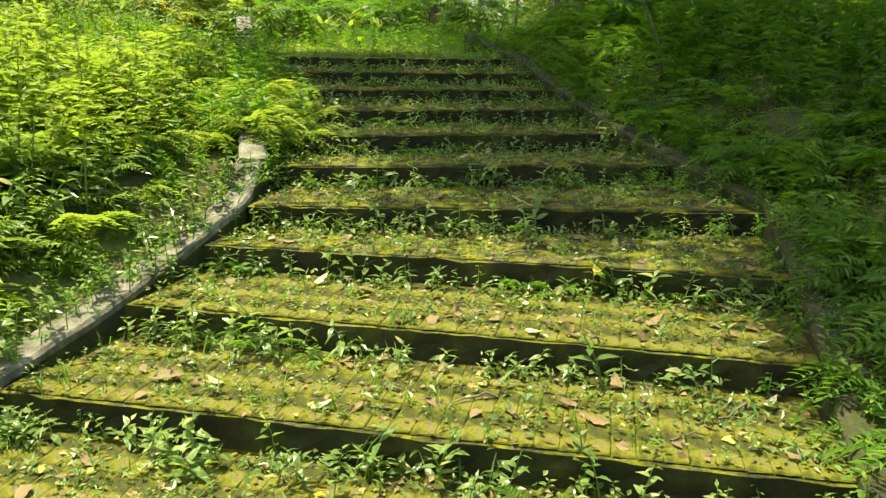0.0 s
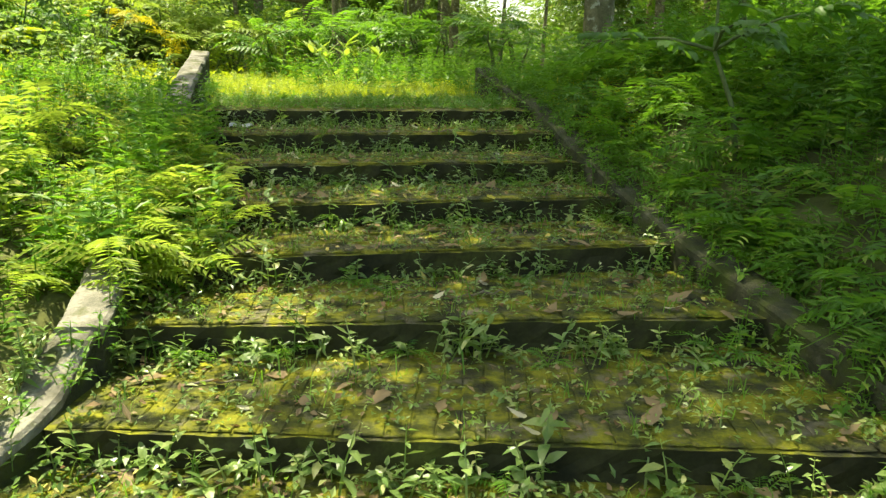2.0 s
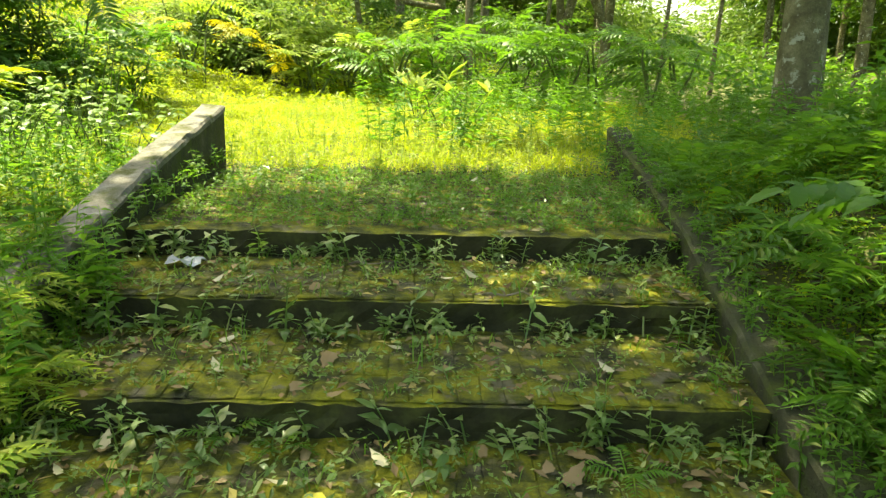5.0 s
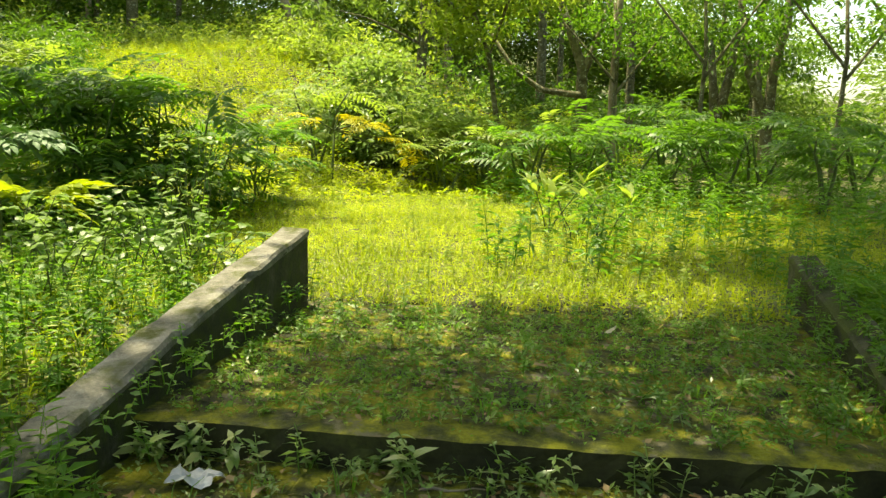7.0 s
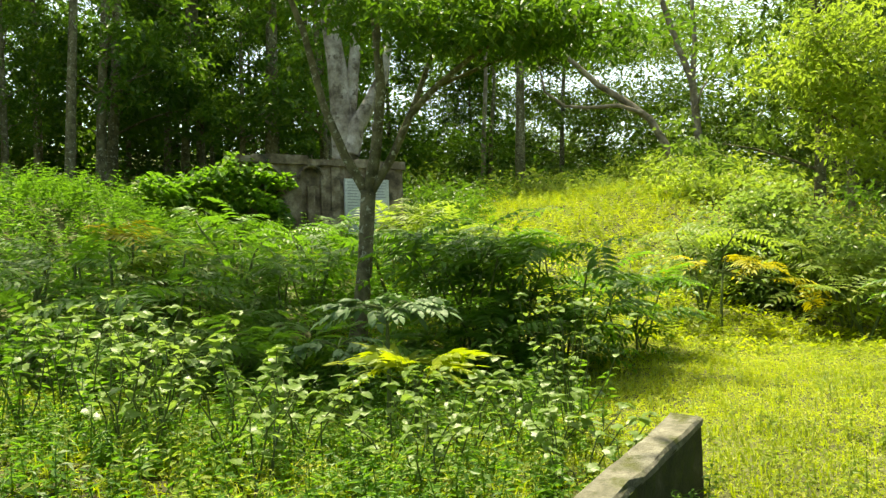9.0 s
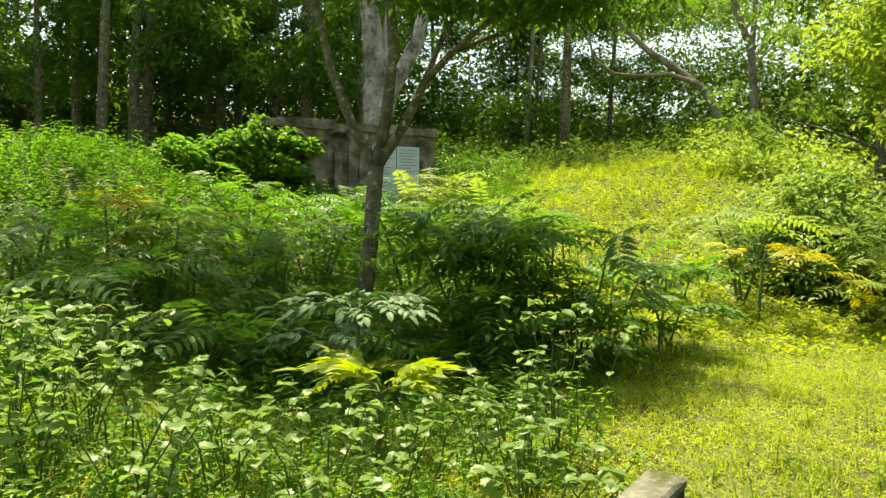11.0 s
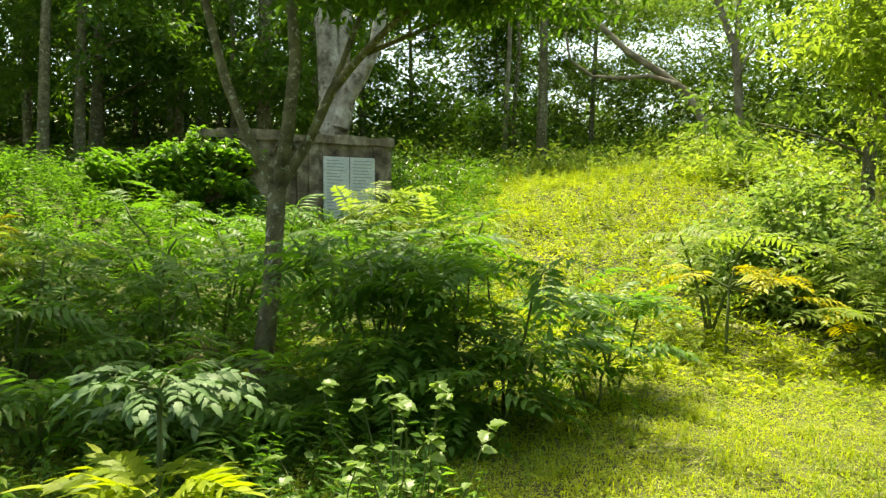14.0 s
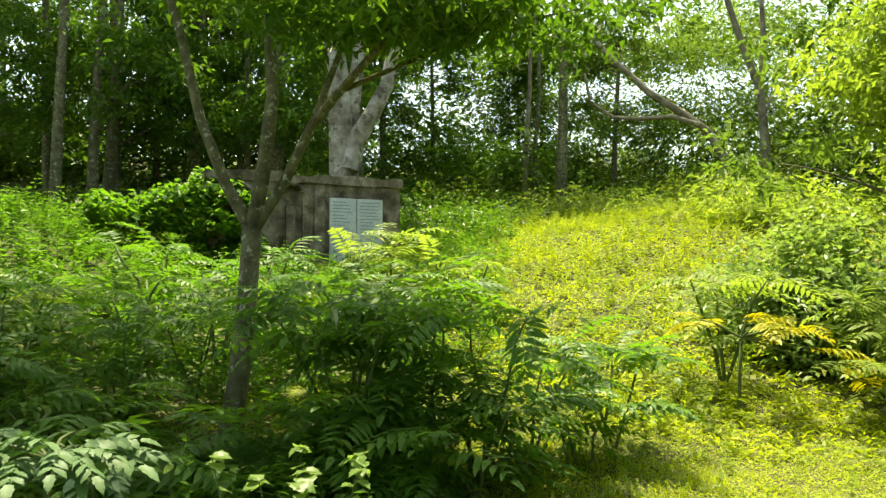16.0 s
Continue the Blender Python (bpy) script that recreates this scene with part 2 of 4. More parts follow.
def blades(n, length, width, spread=0.05):
    g = Geo()
    for i in range(n):
        l, w = length * rng.uniform(0.5, 1.2), width * rng.uniform(0.7, 1.2)
        v = np.array([(0, w / 2, 0), (0, -w / 2, 0), (0.25 * l, w / 2, 0.55 * l), (0.25 * l, -w / 2, 0.55 * l), (rng.uniform(0.4, 0.9) * l, 0, 0.72 * l)])
        g.add(turned(v, rng.uniform(0, 6.28), 0, 0, 1.0, (*rng.normal(0, spread, 2), 0)), [(0, 1, 3), (0, 3, 2), (2, 3, 4)])
    return g.arrays()


def frond(length, pairs, pin, wide, arch=0.35, fine=False):
    """A fern frond or a pinnate leaf along x."""
    g = Geo()
    at = lambda t: np.array((length * t * (1 - 0.12 * t), 0, length * (arch * 2.2 * t - arch * 2.6 * t * t)))
    g.add(*tube([at(0), at(0.5), at(1)], [0.004, 0.003, 0.001], 3))
    for i in range(pairs):
        t = 0.12 + 0.86 * i / pairs
        s = math.sin(math.pi * (0.22 + 0.72 * t)) ** 0.8 * pin
        for side in (1, -1):
            v, f = leaf(s * rng.uniform(0.9, 1.1), wide * (0.6 + 0.4 * s / pin), 0.15, fine=fine)
            g.add(turned(v, side * (1.25 - 0.35 * t), rng.normal(0.02, 0.1) - 0.1, 0, 1.0, at(t)), f)
    v, f = leaf(pin * 0.6, wide, 0.1, fine=fine)
    g.add(turned(v, 0, -0.4, 0, 1.0, at(0.97)), f)
    return g.arrays()


def fern(fronds, length):
    g = Geo()
    for i in range(fronds):
        v, f = frond(length * rng.uniform(0.7, 1.15), 13, length * 0.2, length * 0.045, rng.uniform(0.25, 0.5))
        g.add(turned(v, i * 6.28 / fronds + rng.normal(0, 0.35), rng.uniform(-0.05, 0.45)), f)
    return g.arrays()


def spray(count, length, width, reach, thick=0.5, fine=False):
    """A leafy lump of a bush: leaves turned outwards on a dome."""
    g = Geo()
    for i in range(count):
        d = rng.normal(0, 1, 3)
        d[2] = abs(d[2]) * 0.8 + 0.1
        d /= np.linalg.norm(d)
        r = reach * rng.uniform(thick, 1.0) * (1 + 0.25 * math.sin(5 * d[0] + 3 * d[1]))
        v, f = leaf(length * rng.uniform(0.6, 1.3), width * rng.uniform(0.7, 1.2), rng.uniform(0.1, 0.35), fine=fine)
        g.add(turned(v, math.atan2(d[1], d[0]) + rng.normal(0, 0.6), rng.uniform(-0.7, 0.6), rng.normal(0, 0.4), 1.0, d * r * np.array((1, 1, 0.9))), f)
    return g.arrays()


def scatter(name, shapes, places, material, label, category, size=(0.7, 1.3), tilt=0.15):
    """Many copies of the shapes at places (x, y, z), joined into one mesh of kind stuff."""
    if not len(places):
        return None
    pick = rng.integers(0, len(shapes), len(places))
    vs, fs, base = [], [], 0
    for k, (v, f) in enumerate(shapes):
        pts = np.asarray(places)[pick == k]
        n = len(pts)
        if not n:
            continue
        a, s = rng.uniform(0, 6.2832, n), rng.uniform(*size, n)
        tx, ty = rng.normal(0, tilt, (2, n))
        c, sn = np.cos(a), np.sin(a)
        w = np.empty((n, len(v), 3))
        w[:, :, 0] = (c[:, None] * v[:, 0] - sn[:, None] * v[:, 1]) * s[:, None]
        w[:, :, 1] = (sn[:, None] * v[:, 0] + c[:, None] * v[:, 1]) * s[:, None]
        w[:, :, 2] = v[:, 2] * s[:, None] + tx[:, None] * w[:, :, 0] + ty[:, None] * w[:, :, 1]
        w += pts[:, None, :]
        vs.append(w.reshape(-1, 3))
        fs.append((f[None] + (np.arange(n) * len(v))[:, None, None]).reshape(-1, 3) + base)
        base += n * len(v)
    ob = solid(name, np.concatenate(vs), np.concatenate(fs), material)
    return tagged(ob, label, category, kind="stuff")


# ---- the lie of the land ----
RISE = 0.13
# left and right end of each nosing, from the fifth below the first counted step up to the platform
LEFT = [(-3.96, -2.1), (-3.66, -1.5), (-3.36, -0.91), (-3.06, -0.32), (-2.76, 0.27), (-2.45, 0.86), (-2.06, 1.42), (-1.75, 1.96), (-1.51, 2.28), (-1.42, 2.9), (-1.37, 3.46), (-1.36, 4.09), (-1.35, 4.76), (-1.35, 5.44), (-1.35, 6.12)]
RIGHT = [(-1.3, -3.4), (-1.0, -2.8), (-0.7, -2.2), (-0.4, -1.62), (-0.1, -1.02), (0.19, -0.42), (0.49, 0.13), (0.83, 0.78), (1.26, 1.59), (1.24, 2.58), (1.22, 3.4), (1.22, 4.08), (1.25, 4.78), (1.3, 5.5), (1.34, 6.17)]
FIRST = -5
LAST = FIRST + len(LEFT) - 1
END = 8.15
KS = np.arange(FIRST, LAST + 1)
LX, LY = np.array(LEFT).T
RX, RY = np.array(RIGHT).T


def smooth(a, b, x):
    t = np.clip((np.asarray(x, float) - a) / (b - a), 0, 1)
    return t * t * (3 - 2 * t)


def edge_left(y):
    return np.interp(y, LY, LX)


def edge_right(y):
    return np.interp(y, RY, RX)


def stair_k(x, y):
    """Which step (with fractions) lies at a place, by the slanted nosings."""
    kl, kr = np.interp(y, LY, KS), np.interp(y, RY, KS)
    kl = kl + np.minimum((y - LY[0]) / 0.65, 0)
    kr = kr + np.minimum((y - RY[0]) / 0.68, 0)
    w = np.clip((x - edge_left(y)) / (edge_right(y) - edge_left(y)), 0, 1)
    return np.clip(kl * (1 - w) + kr * w, -9, LAST)


def hill(x, y):
    s = -(x + 2) * 0.85 + (y - 9) * 0.5
    s2 = np.maximum(s - 4.0, 0)
    return 0.22 * s2 * s2 / (s2 + 2.0) * (1 - 0.5 * smooth(40, 120, s))


def land(x, y):
    """Height of the ground."""
    x, y = np.asarray(x, float), np.asarray(y, float)
    z = stair_k(x, y) * RISE
    low = 1 - smooth(5.5, 9.5, y)
    out_l = np.maximum(edge_left(y) - 0.15 - x, 0)
    out_r = np.maximum(x - edge_right(y) - 0.15, 0)
    z = z + low * (-0.04 + 0.16 * smooth(0.1, 0.9, out_l) + 0.1 * np.minimum(out_l, 6)) * (out_l > 0)
    z = z + low * (-0.04 + 0.22 * smooth(0.1, 0.8, out_r) + 0.22 * np.minimum(out_r, 5)) * (out_r > 0)
    z = z - (1 - low) * 0.1 * smooth(0, 1.5, np.maximum(-1.5 - x, 0)) * (1 - smooth(9, 12, y))
    z = z + hill(x, y) * smooth(6, 10, y + np.maximum(-x - 4, 0))
    z = z + 1.7 * smooth(16, 37, y) * smooth(-17.5, -9.0, x) * (1 - 0.55 * smooth(-8, -1, x))
    z = z + 1.25 * np.exp(-((x + 15.2) ** 2 + (y - 12.0) ** 2) / 7.0)
    z = z + 0.05 * np.sin(1.7 * x + 0.6 * y) * np.sin(1.3 * y - 0.5 * x) * smooth(1.7, 3.5, np.abs(x))
    inside = (x > edge_left(y) - 0.1) & (x < edge_right(y) + 0.1) & (y < END - 0.1)
    return np.where(inside, z - 0.45, z)


def on_land(pts, sink=0.0):
    pts = np.asarray(pts, float).reshape(-1, 2)
    return np.column_stack([pts, land(pts[:, 0], pts[:, 1]) - sink])


def axis_of(lo, hi, step, far):
    fine = np.arange(lo, hi + step / 2, step)
    grow = np.cumsum(step * 1.28 ** np.arange(1, 26))
    grow = grow[grow < far]
    return np.concatenate([lo - grow[::-1], fine, hi + grow])


gx, gy = axis_of(-26, 14, 0.25, 700), axis_of(-9, 40, 0.25, 700)
XX, YY = np.meshgrid(gx, gy, indexing="ij")
ZZ = land(XX, YY)
nx, ny = len(gx), len(gy)
ids = np.arange(nx * ny).reshape(nx, ny)
quads = np.stack([ids[:-1, :-1], ids[1:, :-1], ids[1:, 1:], ids[:-1, 1:]], -1).reshape(-1, 4)
ground = solid("ground", np.column_stack([XX.ravel(), YY.ravel(), ZZ.ravel()]), quads, M_SOIL, smooth=True)
tagged(ground, "dark leafy forest soil rising to a hillside", "ground", kind="structure")


# ---- the staircase ----
def slab(corners, z0, z1, cells=14, rough=0.004, bed=0.0):
    """A worn block over a four-sided plan: front left, front right, back right, back left."""
    fl, fr, br, bl = [np.array(c, float) for c in corners]
    v, f = [], []
    rows = [0.0, 0.03, 0.35, 0.7, 1.0]
    n = cells * 3
    for j, t in enumerate(rows):
        for i in range(n + 1):
            s = i / n
            p = (fl * (1 - s) + fr * s) * (1 - t) + (bl * (1 - s) + br * s) * t
            wob = rng.normal(0, rough)
            dz = -0.007 + rng.normal(0, 0.003) if j == 0 else bed + rng.normal(0, 0.0015)
            v.append((p[0], p[1] + (wob if j < 2 else 0), z1 + dz))
    for j in range(len(rows) - 1):
        for i in range(n):
            a = j * (n + 1) + i
            f += [(a, a + 1, a + n + 2), (a, a + n + 2, a + n + 1)]
    return np.array(v), np.array(f), n


stairs = thing("staircase", "wide mossy brick garden staircase with slanting lower steps", "staircase")
stairs["kind"] = "structure"
for i, k in enumerate(KS):
    l0, r0 = np.array(LEFT[i]), np.array(RIGHT[i])
    if i + 1 < len(KS):
        l1, r1 = np.array(LEFT[i + 1]), np.array(RIGHT[i + 1])
    else:
        l1, r1 = np.array((-1.35, END)), np.array((1.45, END))
    z = k * RISE
    v, f, n = slab((l0, r0, r1 + (0, 0.05), l1 + (0, 0.05)), z - RISE, z, bed=0.0 if k == LAST else -0.006)
    solid("tread", v, f, M_MOSS, stairs, smooth=False)
    front = v[: n + 1].copy()
    g = Geo()
    rows = [front, front + (0, 0.012, -0.05), front + (0, 0.02, -0.1), front + (0, 0.02, -RISE - 0.06)]
    rows = [r + rng.normal(0, 0.006, r.shape) * (1, 1, 0.3) if 0 < j < 3 else r for j, r in enumerate(rows)]
    vv, ff = np.concatenate(rows), []
    for j in range(3):
        for q in range(n):
            a = j * (n + 1) + q
            ff += [(a + n + 1, a + 1, a), (a + n + 1, a + n + 2, a + 1)]
    solid("riser", vv, np.array(ff), M_RISER, stairs, "dark riser streaked with moss, its shade in the colour")


def wall_strip(pts, nrm, half, low, high, edge):
    """A strip of wall along points: half its width, the heights of foot and top, and its worn edge."""
    rings = []
    for p, q, zb, z in zip(pts, nrm, low, high):
        a, b = p + q * half, p - q * half
        c, w = rng.normal(0, 0.003, 2), rng.normal(0, 0.003, 2)
        rings.append([(*a, zb), (*(a + q * c[0]), z - edge + c[1]), (*(a - q * (edge * 0.7 + abs(c[1]))), z + c[0]), (*(b + q * (edge * 0.7 + abs(w[1]))), z + w[0]), (*(b + q * w[0]), z - edge + w[1]), (*b, zb)])
    n = len(rings)
    f = []
    for i in range(n - 1):
        for k in range(6):
            a, b = i * 6 + k, i * 6 + (k + 1) % 6
            f += [(a, b, b + 6), (a, b + 6, a + 6)]
    for o, s in ((0, 1), ((n - 1) * 6, -1)):
        for k in range(1, 5):
            f.append((o, o + k + 1, o + k)[::s])
    return np.array(rings).reshape(-1, 3), np.array(f)


def parapet(name, line, width, label, tops, material=None):
    """A low wall along a line, its foot in the ground; its worn top is a separate strip, its sides shaded by colour."""
    pts, tops = np.array(line, float), np.array(tops, float)
    d = np.gradient(pts, axis=0)
    nrm = np.column_stack([-d[:, 1], d[:, 0]]) / np.linalg.norm(d, axis=1)[:, None]
    ob = thing(name, label, "low wall")
    # sides take a darker colour than the top, in place of their shade
    solid("wall_body", *wall_strip(pts, nrm, width / 2 - 0.004, tops - 0.9, tops - 0.03, 0.01), M_MOSS_SHADE, ob)
    solid("wall_top", *wall_strip(pts, nrm, width / 2, tops - 0.045, tops, 0.016), material or M_CEMENT, ob, "lichen-spotted cement cap")
    return ob


def resample(line, tops, step=0.12):
    p = np.array(line, float)
    s = np.concatenate([[0], np.cumsum(np.linalg.norm(np.diff(p, axis=0), axis=1))])
    t = np.linspace(0, s[-1], max(int(s[-1] / step), 2))
    q = np.column_stack([np.interp(t, s, p[:, 0]), np.interp(t, s, p[:, 1])])
    return q + rng.normal(0, 0.003, q.shape), np.interp(t, s, tops)


l_line = [(x - 0.1, y) for x, y in LEFT[:9]] + [(-1.55, 2.46), (-1.5, 2.68)]
l_tops = [k * RISE + 0.02 for k in KS[:9]] + [0.45, 0.59]
parapet("parapet", *(lambda q: (q[0], 0.16, "weathered cement edging wall of the lower steps", q[1]))(resample(l_line, l_tops)))
u_line = [(-1.47, 2.66), (-1.44, 4.2), (-1.44, 5.5), (-1.44, 6.36), (-1.44, 7.04), (-1.44, 8.07)]
parapet("parapet", *(lambda q: (q[0], 0.17, "grey cement parapet sloping up beside the mossy platform", q[1]))(resample(u_line, [0.6, 0.9, 1.2, 1.37, 1.48, 1.63])))
r_line = [(x + 0.09, y) for x, y in RIGHT] + [(1.53, 7.4), (1.55, 8.6)]
r_tops = [k * RISE + 0.05 for k in KS] + [1.32, 1.5]
parapet("parapet", *(lambda q: (q[0], 0.17, "overgrown cement edging wall on the shaded side", q[1], M_MOSS_SHADE))(resample(r_line, r_tops)))


# ---- trees ----
def tree_parts(stems, crowns, bark, leaves, sides=8):
    """The mesh of the wood and of the crown. stems: (points, radii); crowns: (centre, radii, count, leaf length)."""
    g = Geo()
    for pts, rad in stems:
        g.add(*tube(pts, rad, sides))
    wood = mesh_of("trunk", *g.arrays(), bark, True)
    c = Geo()
    for ctr, rad, count, ll in crowns:
        ctr, rad = np.array(ctr, float), np.array(rad, float)
        hubs = rng.normal(0, 1, (max(count // 45, 3), 3))
        hubs /= np.linalg.norm(hubs, axis=1)[:, None]
        hubs = hubs * rng.uniform(0.45, 1.0, (len(hubs), 1))
        for h in hubs:
            p = ctr + h * rad
            for _ in range(45):
                v, f = leaf(ll * rng.uniform(0.6, 1.25), ll * 0.45 * rng.uniform(0.7, 1.2), 0.25, fine=False)
                q = p + rng.normal(0, 1, 3) * np.array((0.28, 0.28, 0.14)) * (0.5 + rad.min() * 0.35)
                c.add(turned(v, rng.uniform(0, 6.28), rng.uniform(-0.9, 0.3), rng.normal(0, 0.4), 1.0, q), f)
    crown = mesh_of("crown", *c.arrays(), leaves) if crowns else None
    return wood, crown


def plant_tree(meshes, label, at, turn=0.0, size=1.0, name="tree", group=""):
    t = thing(name, label, "tree", (0, 0, 0), group)
    t.matrix_basis = pose(*at, 0, 0, turn) @ Matrix.Scale(size, 4)
    for nm, me in zip(("trunk", "crown"), meshes):
        if me:
            new(nm, me).parent = t
    return t


def ground_at(x, y, sink=0.1):
    return (x, y, float(land(x, y)) - sink)


# the forked tree in the clearing, branches in its own frame (base at the origin)
fx, fy = -6.88, 11.88
fz = float(land(fx, fy)) - 0.1
fk = 3.43 - fz
fork_stems = [
    ([(-0.17, -0.15, 0), (-0.12, -0.1, 0.5), (-0.07, -0.03, 1.2), (0.0, 0, fk)], [0.15, 0.115, 0.1, 0.1]),
    ([(0, 0, fk - 0.05), (-0.22, -0.18, fk + 0.45), (-0.42, -0.34, fk + 1.1), (-0.6, -0.5, fk + 2.1), (-1.0, -0.9, fk + 3.6)], [0.075, 0.06, 0.052, 0.045, 0.02]),
    ([(0, 0, fk - 0.05), (0.1, 0.05, fk + 0.5), (0.16, 0.12, fk + 1.3), (0.1, 0.1, fk + 2.4), (0.2, 0.2, fk + 4.0)], [0.085, 0.075, 0.065, 0.055, 0.02]),
    ([(0.02, 0, fk - 0.05), (0.24, 0.22, fk + 0.45), (0.42, 0.4, fk + 1.0), (0.8, 0.45, fk + 1.3), (1.5, 0.3, fk + 1.55), (2.3, 0.2, fk + 1.75)], [0.06, 0.055, 0.05, 0.042, 0.03, 0.012]),
    ([(0.42, 0.4, fk + 1.0), (0.6, 0.55, fk + 1.6), (0.9, 0.8, fk + 2.6)], [0.04, 0.034, 0.015]),
    ([(0.8, 0.45, fk + 1.3), (1.4, 0.9, fk + 1.6), (2.1, 1.0, fk + 1.75), (3.0, 1.4, fk + 1.85)], [0.03, 0.024, 0.018, 0.008]),
]
fork_crowns = [((-0.2, 0.4, fk + 3.2), (1.9, 1.9, 0.9), 2000, 0.17), ((1.5, 0.1, fk + 1.95), (1.35, 1.2, 0.38), 1700, 0.15), ((0.3, 0.5, fk + 2.6), (1.3, 1.3, 0.5), 900, 0.16), ((-1.0, -0.9, fk + 3.2), (1.4, 1.4, 0.6), 900, 0.16), ((2.1, 1.3, fk + 2.1), (0.7, 0.7, 0.25), 400, 0.15), ((2.1, 0.2, fk + 1.75), (0.9, 0.9, 0.3), 1500, 0.14), ((2.7, 1.1, fk + 1.8), (1.1, 0.9, 0.25), 900, 0.14)]
plant_tree(tree_parts(fork_stems, fork_crowns, M_BARK, L_TREE), "slender tree forking low into several mottled brown limbs", (fx, fy, fz), name="forked_tree")

# the shade tree beside the stairs; its unseen crown is spread to shade them
sz = float(land(2.85, 8.45)) - 0.1
shade_stems = [([(0, 0, 0), (0, 0.02, 1.5), (0.06, 0, 3.4), (-0.2, -0.2, 5.2)], [0.2, 0.15, 0.145, 0.12]),
               ([(-0.2, -0.2, 5.2), (-2.0, -0.9, 6.3), (-4.4, -1.4, 7.0)], [0.09, 0.07, 0.02]),
               ([(-0.2, -0.2, 5.2), (-0.3, -1.6, 6.4), (-0.8, -3.6, 7.0)], [0.08, 0.06, 0.02]),
               ([(-0.2, -0.2, 5.2), (0.3, 0.7, 6.6), (0.6, 1.6, 7.8)], [0.08, 0.06, 0.02])]
shade_crowns = [((-3.7, -1.25, 7.2), (2.7, 3.5, 0.9), 7600, 0.23), ((-4.0, -4.1, 7.2), (2.3, 1.15, 0.6), 2000, 0.23), ((-2.0, 2.9, 7.4), (2.2, 2.0, 0.8), 5000, 0.23), ((-2.4, 0.6, 7.2), (1.5, 1.6, 0.6), 2600, 0.23), ((-6.1, -1.2, 7.2), (0.7, 1.6, 0.45), 900, 0.2)]
plant_tree(tree_parts(shade_stems, shade_crowns, M_BARK, L_TREE), "tall straight shade tree with dark rough bark", (2.85, 8.45, sz), name="shade_tree")

# Tree added out of view; its crown shades the bank and lower steps
bz = float(land(5.2, 2.4)) - 0.1
bank_stems = [([(0, 0, 0), (0.05, 0, 1.6), (-0.1, 0.1, 3.6), (-0.5, 0.2, 5.0)], [0.2, 0.16, 0.13, 0.1]),
              ([(-0.5, 0.2, 5.0), (-2.2, 1.2, 5.8), (-3.6, 2.4, 6.2)], [0.08, 0.06, 0.02]), ([(-0.5, 0.2, 5.0), (-2.0, -1.4, 5.9), (-3.5, -3.2, 6.2)], [0.08, 0.06, 0.02])]
plant_tree(tree_parts(bank_stems, [((-3.6, 0.0, 6.2), (2.2, 4.3, 0.8), 7500, 0.23), ((-4.8, -2.1, 6.2), (1.4, 2.2, 0.6), 2600, 0.22), ((-5.0, 0.2, 6.3), (0.9, 1.9, 0.5), 2200, 0.22), ((-6.2, -0.2, 6.3), (0.6, 1.2, 0.35), 1300, 0.2)], M_BARK, L_TREE), "broad unseen tree added on the bank to cast shade", (5.2, 2.4, bz), name="shade_tree")

# Another unseen tree, added so that its crown darkens the left shrubs
cz = float(land(-12.2, 7.0)) - 0.1
slope_stems = [([(0, 0, 0), (0, 0.1, 2.0), (0.2, 0.6, 4.5), (0.6, 1.6, 6.2)], [0.2, 0.16, 0.13, 0.1]),
               ([(0.6, 1.6, 6.2), (1.4, 3.4, 6.8), (2.8, 5.0, 7.0)], [0.08, 0.06, 0.02]), ([(0.6, 1.6, 6.2), (2.2, 2.6, 6.8), (4.4, 3.4, 7.0)], [0.08, 0.06, 0.02])]
plant_tree(tree_parts(slope_stems, [((2.0, 4.2, 7.0), (3.4, 2.7, 0.8), 8000, 0.2), ((4.8, 3.7, 7.1), (2.0, 1.4, 0.6), 2600, 0.13)], M_BARK, L_TREE), "broad unseen tree added on the slope to cast shade", (-12.2, 7.0, cz), name="shade_tree")

# forest trees, a few shapes that repeat
FOREST = []
for kind in range(4):
    h = (11.0, 13.0, 9.5, 14.0)[kind]
    lean = rng.normal(0, 0.3, 2)
    st = [([(0, 0, 0), (lean[0] * 0.3, lean[1] * 0.3, h * 0.3), (lean[0], lean[1], h * 0.65), (lean[0] * 1.2, lean[1] * 1.2, h)], [0.16, 0.12, 0.09, 0.02])]
    cr = []
    for q in range(17):
        a, t = rng.uniform(0, 6.28), rng.uniform(0.16, 0.95)
        w = 2.3 * (1.2 - 0.7 * t) * rng.uniform(0.5, 1.0)
        e = (lean[0] * t + math.cos(a) * w, lean[1] * t + math.sin(a) * w, h * t + 0.7)
        st.append((bend((lean[0] * t, lean[1] * t, h * t), e, 0.1, 3, 0.05), [0.04, 0.03, 0.02, 0.008]))
        cr.append((e, (1.35, 1.35, 1.0), 405, 0.23))
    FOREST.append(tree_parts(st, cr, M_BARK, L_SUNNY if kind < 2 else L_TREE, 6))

def wanted(x, y):
    """Where the wood stands: behind the clearing and all round the stairs."""
    r, view = math.hypot(x + 0.2, y - 6.5), math.degrees(math.atan2(-(x + 0.2), y - 6.5))
    if -22 < view < -16 and r < 40:
        return False
    if -75 < view < 12:
        return r > (18 if view > -30 else 14)
    if 12 <= view < 41:
        return r > 31
    if 41 <= view < 80:
        return r > 22
    return r > 13 and not (abs(x) < 4 and y < 8) and (round(x * 7) + round(y * 5)) % 9 == 0


forest_spots = []
